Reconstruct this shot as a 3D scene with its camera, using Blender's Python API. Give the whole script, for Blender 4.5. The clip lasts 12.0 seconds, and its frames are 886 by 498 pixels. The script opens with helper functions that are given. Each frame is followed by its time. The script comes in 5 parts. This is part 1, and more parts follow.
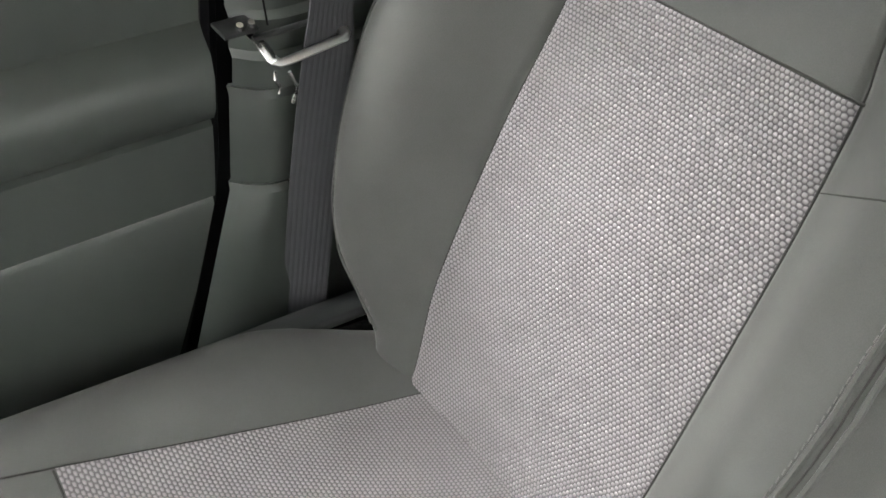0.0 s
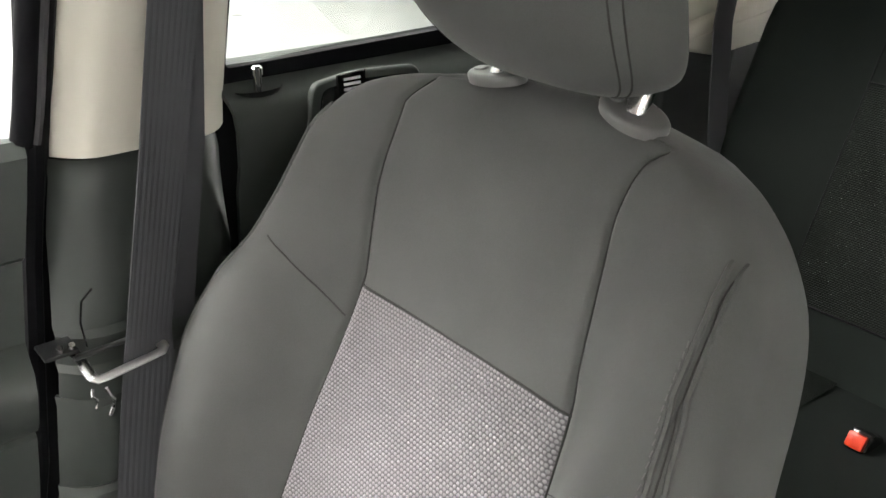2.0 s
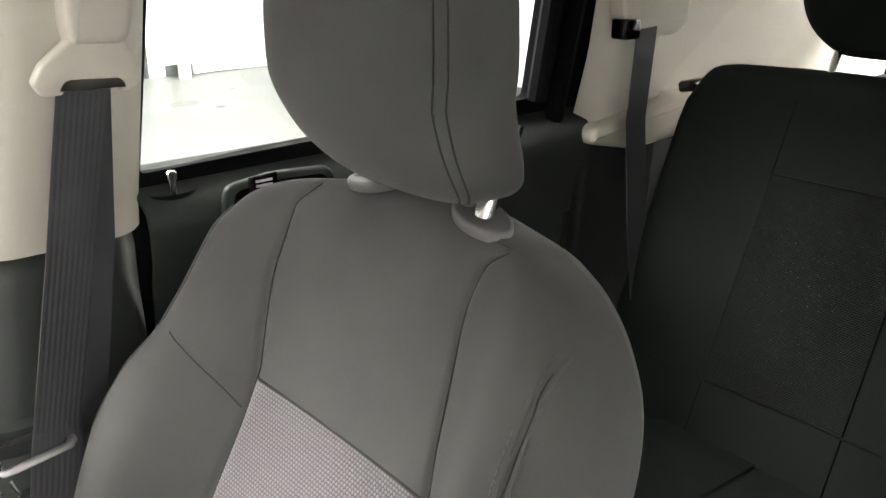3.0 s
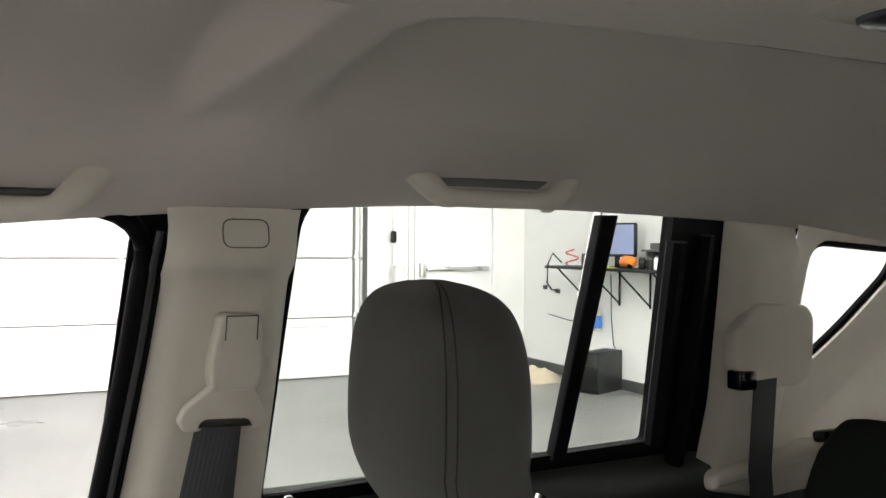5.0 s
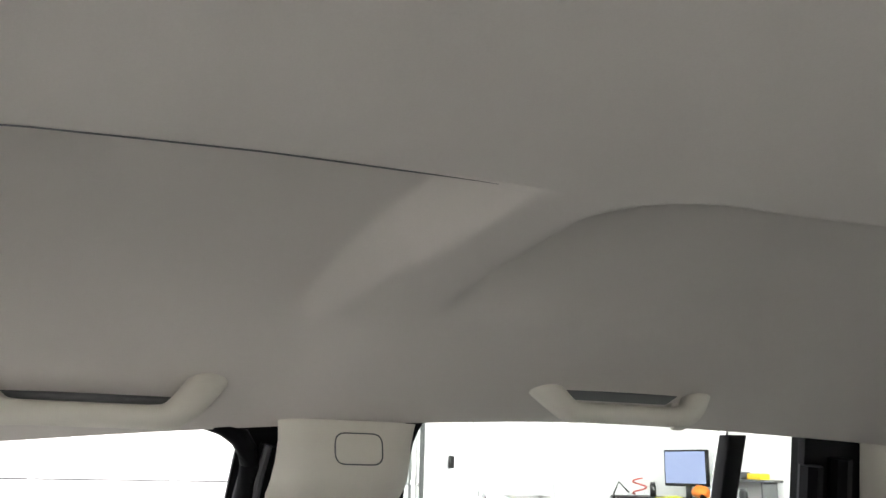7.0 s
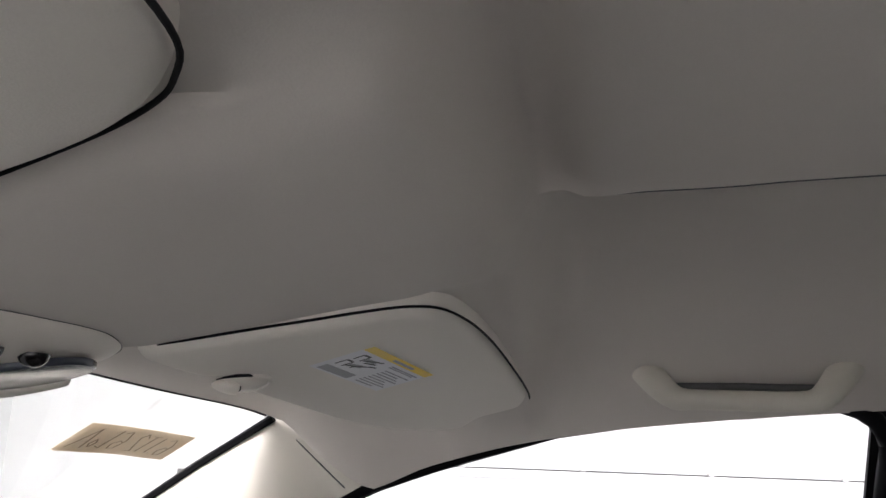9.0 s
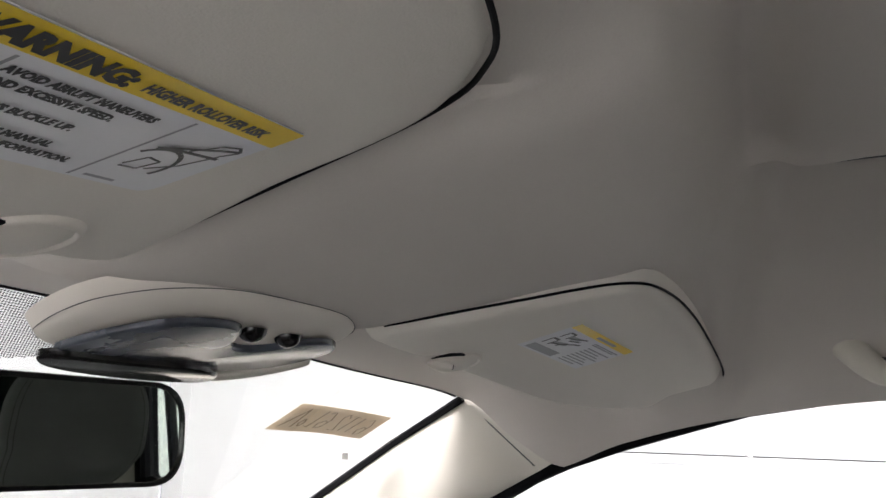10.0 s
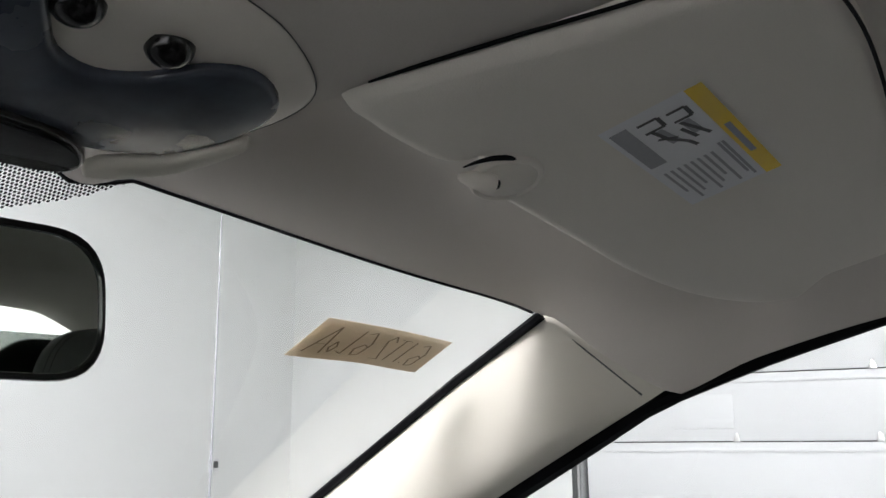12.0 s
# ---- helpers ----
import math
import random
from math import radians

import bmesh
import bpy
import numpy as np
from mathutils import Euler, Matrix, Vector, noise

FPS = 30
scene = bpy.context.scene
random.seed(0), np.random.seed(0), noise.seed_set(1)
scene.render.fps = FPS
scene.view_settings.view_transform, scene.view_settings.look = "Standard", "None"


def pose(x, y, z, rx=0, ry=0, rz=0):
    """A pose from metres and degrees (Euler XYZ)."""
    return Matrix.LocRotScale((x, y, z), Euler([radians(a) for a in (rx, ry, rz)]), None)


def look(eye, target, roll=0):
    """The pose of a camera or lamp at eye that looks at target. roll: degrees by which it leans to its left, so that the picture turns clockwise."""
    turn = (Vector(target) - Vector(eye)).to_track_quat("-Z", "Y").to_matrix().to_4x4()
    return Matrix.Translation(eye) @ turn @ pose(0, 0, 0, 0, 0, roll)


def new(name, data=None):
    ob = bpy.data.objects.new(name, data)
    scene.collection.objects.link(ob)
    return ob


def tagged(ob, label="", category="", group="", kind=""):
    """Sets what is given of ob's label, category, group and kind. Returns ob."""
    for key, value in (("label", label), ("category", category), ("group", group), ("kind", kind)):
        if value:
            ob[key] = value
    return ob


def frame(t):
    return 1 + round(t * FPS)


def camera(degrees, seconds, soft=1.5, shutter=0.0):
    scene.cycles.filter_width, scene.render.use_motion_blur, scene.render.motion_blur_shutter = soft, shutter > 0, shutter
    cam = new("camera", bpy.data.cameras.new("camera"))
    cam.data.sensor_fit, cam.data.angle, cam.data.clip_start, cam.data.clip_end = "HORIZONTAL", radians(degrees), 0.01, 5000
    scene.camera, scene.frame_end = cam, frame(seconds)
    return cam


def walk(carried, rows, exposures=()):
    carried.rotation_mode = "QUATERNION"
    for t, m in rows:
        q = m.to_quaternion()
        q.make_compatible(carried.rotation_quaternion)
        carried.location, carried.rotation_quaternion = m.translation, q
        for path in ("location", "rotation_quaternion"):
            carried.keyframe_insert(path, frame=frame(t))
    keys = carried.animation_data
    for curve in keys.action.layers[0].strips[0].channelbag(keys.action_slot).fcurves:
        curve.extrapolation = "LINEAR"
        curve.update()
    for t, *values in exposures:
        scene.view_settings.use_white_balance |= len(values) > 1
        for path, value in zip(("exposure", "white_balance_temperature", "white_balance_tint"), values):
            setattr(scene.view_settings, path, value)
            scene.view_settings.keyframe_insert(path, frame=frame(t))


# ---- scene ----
cam = camera(54.63, 12.0)
PATH = [
    (0, (0.0001, 0.4011, 1.2440), (0.6255, -0.0258, 0.5907), 0.71),
    (0.5, (-0.0180, 0.3949, 1.2796), (0.6133, -0.1099, 0.6909), 1.51),
    (1, (-0.0427, 0.3666, 1.2812), (0.6260, -0.1694, 0.7659), 1.54),
    (1.5, (-0.0596, 0.3537, 1.3111), (0.6136, -0.2094, 0.8318), 1.43),
    (2, (-0.0893, 0.3326, 1.3391), (0.6010, -0.2486, 0.9082), 0.71),
    (2.5, (-0.1205, 0.3051, 1.3584), (0.5814, -0.2960, 0.9764), 0.15),
    (2.7, (-0.1435, 0.2980, 1.3609), (0.5628, -0.3104, 0.9989), -0.10),
    (4.3, (-0.3127, 0.2279, 1.4358), (0.5089, -0.3211, 1.2817), -0.14),
    (4.5, (-0.3236, 0.2271, 1.4421), (0.5367, -0.2766, 1.3634), -0.21),
    (4.6, (-0.3276, 0.2257, 1.4433), (0.5441, -0.2605, 1.3824), -0.12),
    (5, (-0.3396, 0.2189, 1.4428), (0.5580, -0.2219, 1.4374), 0.45),
    (5.5, (-0.3544, 0.2151, 1.4434), (0.5509, -0.2023, 1.5219), 1.31),
    (6, (-0.3018, 0.2359, 1.4408), (0.5936, -0.1734, 1.6161), 1.43),
    (6.5, (-0.2823, 0.2432, 1.4342), (0.6041, -0.1548, 1.6706), 1.45),
    (6.7, (-0.2576, 0.2478, 1.4354), (0.6298, -0.1447, 1.6771), 1.38),
    (8.3, (-0.3203, 0.3810, 1.4181), (0.6459, 0.3254, 1.6698), 1.54),
    (8.5, (-0.3378, 0.3868, 1.4195), (0.6318, 0.3995, 1.6639), 1.79),
    (9, (-0.3797, 0.4042, 1.4112), (0.5763, 0.5843, 1.6430), 1.99),
    (9.5, (-0.3988, 0.4249, 1.4065), (0.5356, 0.7068, 1.6242), 2.09),
    (10, (-0.4089, 0.4407, 1.4017), (0.5065, 0.7835, 1.6126), 1.89),
    (10.5, (-0.4020, 0.4572, 1.3975), (0.5007, 0.8342, 1.6051), -0.02),
    (11, (-0.3580, 0.4616, 1.3852), (0.5401, 0.8493, 1.5931), -0.51),
    (11.2, (-0.3234, 0.4686, 1.3830), (0.5716, 0.8646, 1.5888), -0.20),
    (11.5, (-0.2485, 0.4927, 1.3603), (0.6347, 0.9127, 1.5689), -0.50),
    (11.6, (-0.2269, 0.5016, 1.3505), (0.6512, 0.9309, 1.5615), -0.49),
    (12, (-0.1599, 0.5034, 1.3287), (0.7102, 0.9463, 1.5451), -0.42),
]
walk(cam, [(t, look(eye, target, roll)) for t, eye, target, roll in PATH],
     ((0, 2.20, 6500, 11), (0.5, 2.40, 6510, 11), (1.0, 2.30, 6520, 12), (1.5, 2.25, 6550, 13), (2.5, 2.15, 6650, 14), (4.5, 1.50, 6750, 17), (5, 1.00, 6700, 16), (5.5, 1.10, 6700, 14), (6.0, 1.45, 6600, 14), (6.5, 1.72, 6500, 14), (8.5, 0.75, 6300, 22), (9.5, 0.63, 6350, 19), (10.5, 0.60, 6350, 19), (11.2, 0.25, 6300, 16), (12, 0.00, 6200, 15)))

# ---- world and large lights ----
world = bpy.data.worlds.new("world")
scene.world = world
world.use_nodes = True
world.node_tree.nodes["Background"].inputs[0].default_value = (0.9, 0.95, 1.0, 1)
world.node_tree.nodes["Background"].inputs[1].default_value = 0.05


def added_hall_light(x, y, sx, sy, watts):
    """An area lamp added under the workshop's ceiling, out of view."""
    la = bpy.data.lights.new("added_hall_light", "AREA")
    la.shape, la.size, la.size_y, la.energy, la.color = "RECTANGLE", sx, sy, watts, (1.0, 0.985, 0.95)
    ob = new("added_hall_light", la)
    ob.matrix_world = pose(x, y, 4.3)
    return ob


# Unseen lamps; places and power are chosen to suit the cabin's light.
for lx, ly, ls, lw in ((-2.7, 1.5, 1.2, 250), (-2.9, -2.4, 3.6, 1130), (3.4, 1.8, 1.2, 150), (2.0, 5.2, 1.2, 80), (4.8, -2.6, 1.2, 20)):
    added_hall_light(lx, ly, 2.4 if ls < 2 else 1.2, ls, lw)


# ---- mesh helpers ----
def top(ob):
    while ob.parent:
        ob = ob.parent
    return ob


def thing(name, at, label, category, group="", kind=""):
    ob = new(name)
    ob.location = at
    return tagged(ob, label, category, group, kind)


def mesh_of(name, bm, material, angle=40):
    me = bpy.data.meshes.new(name)
    bmesh.ops.recalc_face_normals(bm, faces=bm.faces[:])
    bm.to_mesh(me)
    bm.free()
    me.materials.append(material)
    me.shade_smooth()
    me.set_sharp_from_angle(angle=radians(angle))
    return me


def part(name, bm, material, parent, label="", angle=40):
    off = top(parent).location
    for v in bm.verts:
        v.co -= off
    ob = new(name, mesh_of(name, bm, material, angle))
    ob.parent = parent
    if label:
        ob["label"] = label
    return ob


def solo(name, bm, material, label, category="", kind="", group="", angle=40):
    ob = new(name, mesh_of(name, bm, material, angle))
    return tagged(ob, label, category, group, kind)


def sheet(rows, close_u=False, close_v=False, caps=False):
    """A mesh over rows of points; close_u joins each row's ends, caps shuts the first and last row."""
    bm = bmesh.new()
    vs = [[bm.verts.new(Vector(p)) for p in r] for r in rows]
    n, m = len(vs), len(vs[0])
    for i in range(n if close_v else n - 1):
        for j in range(m if close_u else m - 1):
            bm.faces.new((vs[i][j], vs[i][(j + 1) % m], vs[(i + 1) % n][(j + 1) % m], vs[(i + 1) % n][j]))
    if caps:
        bm.faces.new(vs[0])
        bm.faces.new(vs[-1])
    return bm


def thicken(bm, depth):
    bmesh.ops.recalc_face_normals(bm, faces=bm.faces[:])
    bmesh.ops.solidify(bm, geom=bm.faces[:], thickness=depth)
    return bm


def tube(points, radius, segs=10, flat=1.0, up=(0, 0, 1), closed=False):
    """A round or flattened rod along points; radius may be a list."""
    pts = [Vector(p) for p in points]
    rows = []
    n = len(pts)
    for i, p in enumerate(pts):
        a, b = (pts[(i - 1) % n], pts[(i + 1) % n]) if closed else (pts[max(i - 1, 0)], pts[min(i + 1, n - 1)])
        d = (b - a).normalized()
        s = d.cross(Vector(up))
        s = s.normalized() if s.length > 1e-4 else d.orthogonal().normalized()
        w = s.cross(d)
        r = radius[i] if isinstance(radius, (list, tuple)) else radius
        rows.append([p + s * r * math.cos(k * 2 * math.pi / segs) + w * r * flat * math.sin(k * 2 * math.pi / segs) for k in range(segs)])
    return sheet(rows, close_u=True, close_v=closed, caps=not closed)


def box(bm, size, m=None, bevel=0.0, segs=2):
    g = bmesh.ops.create_cube(bm, size=1.0)
    vs = g["verts"]
    for v in vs:
        v.co = Vector((v.co.x * size[0], v.co.y * size[1], v.co.z * size[2]))
    if bevel:
        es = list({e for v in vs for e in v.link_edges})
        r = bmesh.ops.bevel(bm, geom=es, offset=bevel, segments=segs, affect="EDGES", profile=0.5)
        vs = list({v for f in r["faces"] for v in f.verts} | {v for v in vs if v.is_valid})
    if m is not None:
        bmesh.ops.transform(bm, matrix=m, verts=vs)
    return bm


def boxed(size, m=None, bevel=0.0, segs=2):
    return box(bmesh.new(), size, m, bevel, segs)


def inset_loop(loop, d):
    """Moves a closed 2D loop inwards by d."""
    n = len(loop)
    area = sum(loop[i][0] * loop[(i + 1) % n][1] - loop[(i + 1) % n][0] * loop[i][1] for i in range(n))
    s = 1 if area > 0 else -1
    out = []
    for i in range(n):
        tx, ty = loop[(i + 1) % n][0] - loop[i - 1][0], loop[(i + 1) % n][1] - loop[i - 1][1]
        L = math.hypot(tx, ty) or 1.0
        out.append((loop[i][0] - s * ty / L * d, loop[i][1] + s * tx / L * d))
    return out


def slab(outline, to_world, thick, bevel=0.0, segs=3):
    """A plate with a 2D outline; to_world(u, v, n) places it; n runs from 0 to thick. bevel rounds both rims, a negative one the far rim."""
    pts = [tuple(p) for p in outline]
    clean = [p for i, p in enumerate(pts) if (Vector(p) - Vector(pts[i - 1])).length > 1e-5]
    b = abs(bevel)
    prof = [(0.0, 0.0)] if bevel <= 0 else [(b * (1 - math.sin(a)), b * (1 - math.cos(a))) for a in np.linspace(0, math.pi / 2, segs + 1)]
    if bevel:
        prof += [(b * (1 - math.cos(a)), thick - b + b * math.sin(a)) for a in np.linspace(0, math.pi / 2, segs + 1)]
    else:
        prof += [(0.0, thick)]
    rows = []
    for d, n in prof:
        rows.append([Vector(to_world(u, v, n)) for u, v in (inset_loop(clean, d) if d > 1e-7 else clean)])
    return sheet(rows, close_u=True, caps=True)


def rounded(pts, r, n=6):
    """Rounds the corners of a polygon; r may be a list."""
    out = []
    k = len(pts)
    for i in range(k):
        p0, p, p1 = (Vector(pts[i - 1]), Vector(pts[i]), Vector(pts[(i + 1) % k]))
        rr = r[i] if isinstance(r, (list, tuple)) else r
        a, b = p + (p0 - p).normalized() * rr, p + (p1 - p).normalized() * rr
        for j in range(n + 1):
            t = j / n
            out.append(tuple((1 - t) ** 2 * a + 2 * t * (1 - t) * p + t * t * b))
    return out


def lerp_table(x, table):
    return float(np.interp(x, [a for a, _ in table], [b for _, b in table]))


def smooth_table(x, table):
    """Smooth curve through a short table (monotone cubic)."""
    xs, ys = [a for a, _ in table], [b for _, b in table]
    if x <= xs[0]:
        return ys[0]
    if x >= xs[-1]:
        return ys[-1]
    i = max(k for k in range(len(xs)) if xs[k] <= x)
    i = min(i, len(xs) - 2)
    d = [(ys[k + 1] - ys[k]) / (xs[k + 1] - xs[k]) for k in range(len(xs) - 1)]

    def slope(k):
        if k == 0:
            return d[0]
        if k == len(xs) - 1:
            return d[-1]
        return 0.0 if d[k - 1] * d[k] <= 0 else 2 * d[k - 1] * d[k] / (d[k - 1] + d[k])
    h = xs[i + 1] - xs[i]
    t = (x - xs[i]) / h
    return ((2 * t ** 3 - 3 * t ** 2 + 1) * ys[i] + (t ** 3 - 2 * t ** 2 + t) * h * slope(i)
            + (-2 * t ** 3 + 3 * t ** 2) * ys[i + 1] + (t ** 3 - t ** 2) * h * slope(i + 1))


def sstep(a, b, x):
    t = min(max((x - a) / (b - a), 0.0), 1.0)
    return t * t * (3 - 2 * t)


# ---- materials ----
def material(name, color, rough=0.6, metal=0.0, grain=300.0, grain_bump=0.1, grain_dist=0.0006, stain=4.0, vary=0.12, rough_vary=0.1,
             sheen=0.0, spec=0.5, coat=0.0):
    """Procedural surface: a base colour that drifts at two scales, with fine relief."""
    m = bpy.data.materials.new(name)
    m.use_nodes = True
    nt = m.node_tree
    b = nt.nodes["Principled BSDF"]
    co = nt.nodes.new("ShaderNodeTexCoord")
    n1, n2 = nt.nodes.new("ShaderNodeTexNoise"), nt.nodes.new("ShaderNodeTexNoise")
    n1.inputs["Scale"].default_value, n1.inputs["Detail"].default_value = stain, 5
    n2.inputs["Scale"].default_value, n2.inputs["Detail"].default_value = grain, 3
    for n in (n1, n2):
        nt.links.new(co.outputs["Object"], n.inputs["Vector"])
    mx = nt.nodes.new("ShaderNodeMath")
    mx.operation = "ADD"
    nt.links.new(n1.outputs["Fac"], mx.inputs[0])
    sc = nt.nodes.new("ShaderNodeMath")
    sc.operation = "MULTIPLY"
    sc.inputs[1].default_value = 0.6
    nt.links.new(n2.outputs["Fac"], sc.inputs[0])
    nt.links.new(sc.outputs[0], mx.inputs[1])
    ramp = nt.nodes.new("ShaderNodeMapRange")
    ramp.inputs[1].default_value, ramp.inputs[2].default_value = 0.45, 1.15
    ramp.inputs[3].default_value, ramp.inputs[4].default_value = 1 - vary, 1 + vary
    nt.links.new(mx.outputs[0], ramp.inputs[0])
    mul = nt.nodes.new("ShaderNodeVectorMath")
    mul.operation = "SCALE"
    mul.inputs[0].default_value = color[:3]
    nt.links.new(ramp.outputs[0], mul.inputs["Scale"])
    nt.links.new(mul.outputs[0], b.inputs["Base Color"])
    rr = nt.nodes.new("ShaderNodeMapRange")
    rr.inputs[1].default_value, rr.inputs[2].default_value = 0.3, 0.7
    rr.inputs[3].default_value, rr.inputs[4].default_value = max(rough - rough_vary, 0.02), min(rough + rough_vary, 1.0)
    nt.links.new(n1.outputs["Fac"], rr.inputs[0])
    nt.links.new(rr.outputs[0], b.inputs["Roughness"])
    b.inputs["Metallic"].default_value = metal
    b.inputs["Sheen Weight"].default_value = sheen
    b.inputs["Specular IOR Level"].default_value = spec
    b.inputs["Coat Weight"].default_value = coat
    if grain_bump:
        bp = nt.nodes.new("ShaderNodeBump")
        bp.inputs["Strength"].default_value, bp.inputs["Distance"].default_value = grain_bump, grain_dist
        nt.links.new(n2.outputs["Fac"], bp.inputs["Height"])
        nt.links.new(bp.outputs[0], b.inputs["Normal"])
    return m


def weave_material(name, dark, light, pitch_u, pitch_v, depth, sheen=0.15):
    """Knitted cloth: staggered rows of small raised stitches."""
    m = material(name, light, 0.8, grain=900, vary=0.08, sheen=sheen, spec=0.5 if sheen > 0.1 else 0.1)
    nt = m.node_tree
    b = nt.nodes["Principled BSDF"]
    uv = nt.nodes.new("ShaderNodeUVMap")
    sep = nt.nodes.new("ShaderNodeSeparateXYZ")
    nt.links.new(uv.outputs[0], sep.inputs[0])

    def op(kind, a, c=None):
        n = nt.nodes.new("ShaderNodeMath")
        n.operation = kind
        for i, v in enumerate((a, c)):
            if v is None:
                continue
            if isinstance(v, (int, float)):
                n.inputs[i].default_value = v
            else:
                nt.links.new(v, n.inputs[i])
        return n.outputs[0]
    row = op("MULTIPLY", sep.outputs[1], 1 / pitch_v)
    odd = op("MODULO", op("FLOOR", row), 2)
    col = op("ADD", op("MULTIPLY", sep.outputs[0], 1 / pitch_u), op("MULTIPLY", odd, 0.5))
    fu = op("ABSOLUTE", op("SUBTRACT", op("FRACT", col), 0.5))
    fv = op("ABSOLUTE", op("SUBTRACT", op("FRACT", row), 0.5))
    r2 = op("ADD", op("POWER", op("MULTIPLY", fu, 2.1), 2.2), op("POWER", op("MULTIPLY", fv, 2.0), 2.2))
    h = op("SUBTRACT", 1.0, op("MINIMUM", r2, 1.0))
    mix = nt.nodes.new("ShaderNodeMix")
    mix.data_type = "RGBA"
    mix.inputs[6].default_value = (*dark, 1)
    nt.links.new(b.inputs["Base Color"].links[0].from_socket, mix.inputs[7])
    nt.links.new(op("POWER", h, 0.75), mix.inputs[0])
    nt.links.new(mix.outputs[2], b.inputs["Base Color"])
    bp = nt.nodes.new("ShaderNodeBump")
    bp.inputs["Strength"].default_value, bp.inputs["Distance"].default_value = 1.0, depth
    nt.links.new(h, bp.inputs["Height"])
    nt.links.new(bp.outputs[0], b.inputs["Normal"])
    return m


def glass_material(name, tint):
    m = bpy.data.materials.new(name)
    m.use_nodes = True
    b = m.node_tree.nodes["Principled BSDF"]
    b.inputs["Base Color"].default_value = (*tint, 1)
    b.inputs["Roughness"].default_value = 0.0
    b.inputs["Transmission Weight"].default_value = 1.0
    b.inputs["IOR"].default_value = 1.45
    return m


M_SUEDE = material("grey_seat_cloth", (0.070, 0.072, 0.069), 0.9, grain=1400, grain_bump=0.3, stain=11, vary=0.22, sheen=0.10, spec=0.2)
# Rear seat cloth: the cabin's shade is put into this near-black colour.
M_SHADEDCLOTH = material("shaded_rear_cloth", (0.009, 0.0115, 0.010), 0.9, grain=1400, grain_bump=0.25, stain=7, vary=0.16, sheen=0.0, spec=0.1)
M_WEAVE = weave_material("light_knit_cloth", (0.080, 0.075, 0.079), (0.205, 0.193, 0.201), 0.0038, 0.0035, 0.0007)
# Rear knit, its colours lowered to hold the same shade.
M_SHADEDWEAVE = weave_material("shaded_rear_knit", (0.005, 0.0065, 0.005), (0.014, 0.017, 0.015), 0.0042, 0.0030, 0.0008, 0.0)
M_FOLD = material("seam_cloth", (0.036, 0.036, 0.034), 0.9, grain=1400, vary=0.1, spec=0.2)
M_THREAD = material("grey_thread", (0.10, 0.10, 0.096), 0.8, grain=900)
M_LINER = material("headliner_cloth", (0.60, 0.561, 0.517), 0.95, grain=900, grain_bump=0.2, stain=2.5, vary=0.05, sheen=0.03, spec=0.12)
M_CREAM = material("cream_trim_plastic", (0.62, 0.59, 0.515), 0.62, grain=1500, grain_bump=0.12, stain=3, vary=0.04)
M_VISOR = material("visor_vinyl", (0.74, 0.70, 0.635), 0.7, grain=1100, grain_bump=0.25, stain=4, vary=0.05)
M_CONSOLE = material("console_plastic", (0.71, 0.665, 0.60), 0.5, grain=1500, grain_bump=0.1, stain=3, vary=0.04)
M_DARK = material("dark_trim_plastic", (0.018, 0.020, 0.020), 0.5, spec=0.3, grain=1300, grain_bump=0.25, stain=5, vary=0.2)
M_BLACK = material("black_rubber", (0.005, 0.005, 0.006), 0.6, spec=0.08, grain=700, grain_bump=0.1, stain=5, vary=0.2)
M_DOOR = material("green_grey_door_plastic", (0.033, 0.039, 0.035), 0.42, grain=1100, grain_bump=0.3, stain=5, vary=0.15)
M_SEAL = material("grey_rubber", (0.05, 0.05, 0.055), 0.45, grain=700, grain_bump=0.1, stain=5, vary=0.2)
M_COLLAR = material("grey_collar_plastic", (0.115, 0.115, 0.112), 0.4, grain=900, grain_bump=0.1, stain=9, vary=0.1)
M_GLOSSBLACK = material("glossy_black_plastic", (0.008, 0.008, 0.008), 0.12, grain=400, grain_bump=0.0, vary=0.1, rough_vary=0.05)
M_SMOKE = material("smoked_lens", (0.050, 0.058, 0.075), 0.22, grain=60, grain_bump=0.06, grain_dist=0.002, stain=14, vary=0.5, rough_vary=0.1)
M_CHROME = material("chrome", (0.75, 0.75, 0.75), 0.15, 1.0, grain=400, grain_bump=0.02, vary=0.05)
M_STEEL = material("brushed_steel", (0.55, 0.55, 0.55), 0.3, 1.0, grain=900, grain_bump=0.1, vary=0.1)
M_CARPET = material("black_carpet", (0.02, 0.02, 0.02), 1.0, grain=600, grain_bump=0.9, grain_dist=0.003, vary=0.3)
M_MIRROR = material("mirror_glass", (0.72, 0.78, 0.72), 0.01, 1.0, grain_bump=0.0, vary=0.0, rough_vary=0.0)
M_GLASS = glass_material("window_glass", (0.97, 0.99, 0.98))
M_TINT = glass_material("tinted_glass", (0.70, 0.745, 0.715))
# Darkened glass for panes out of direct view, added to hold light back.
M_DIMPANE = glass_material("dimming_glass", (0.20, 0.212, 0.205))
M_WALL = material("white_wall_paint", (0.80, 0.81, 0.80), 0.6, grain=40, grain_bump=0.1, grain_dist=0.002, stain=0.7, vary=0.03)
M_DOORWHITE = material("white_door_steel", (0.80, 0.81, 0.82), 0.45, grain=60, grain_bump=0.08, stain=0.8, vary=0.03)
M_FLOOR = material("grey_epoxy_floor", (0.20, 0.203, 0.197), 0.35, grain=30, grain_bump=0.1, grain_dist=0.002, stain=0.9, vary=0.12)
M_BASEBOARD = material("dark_rubber_base", (0.09, 0.095, 0.095), 0.6, grain=90)
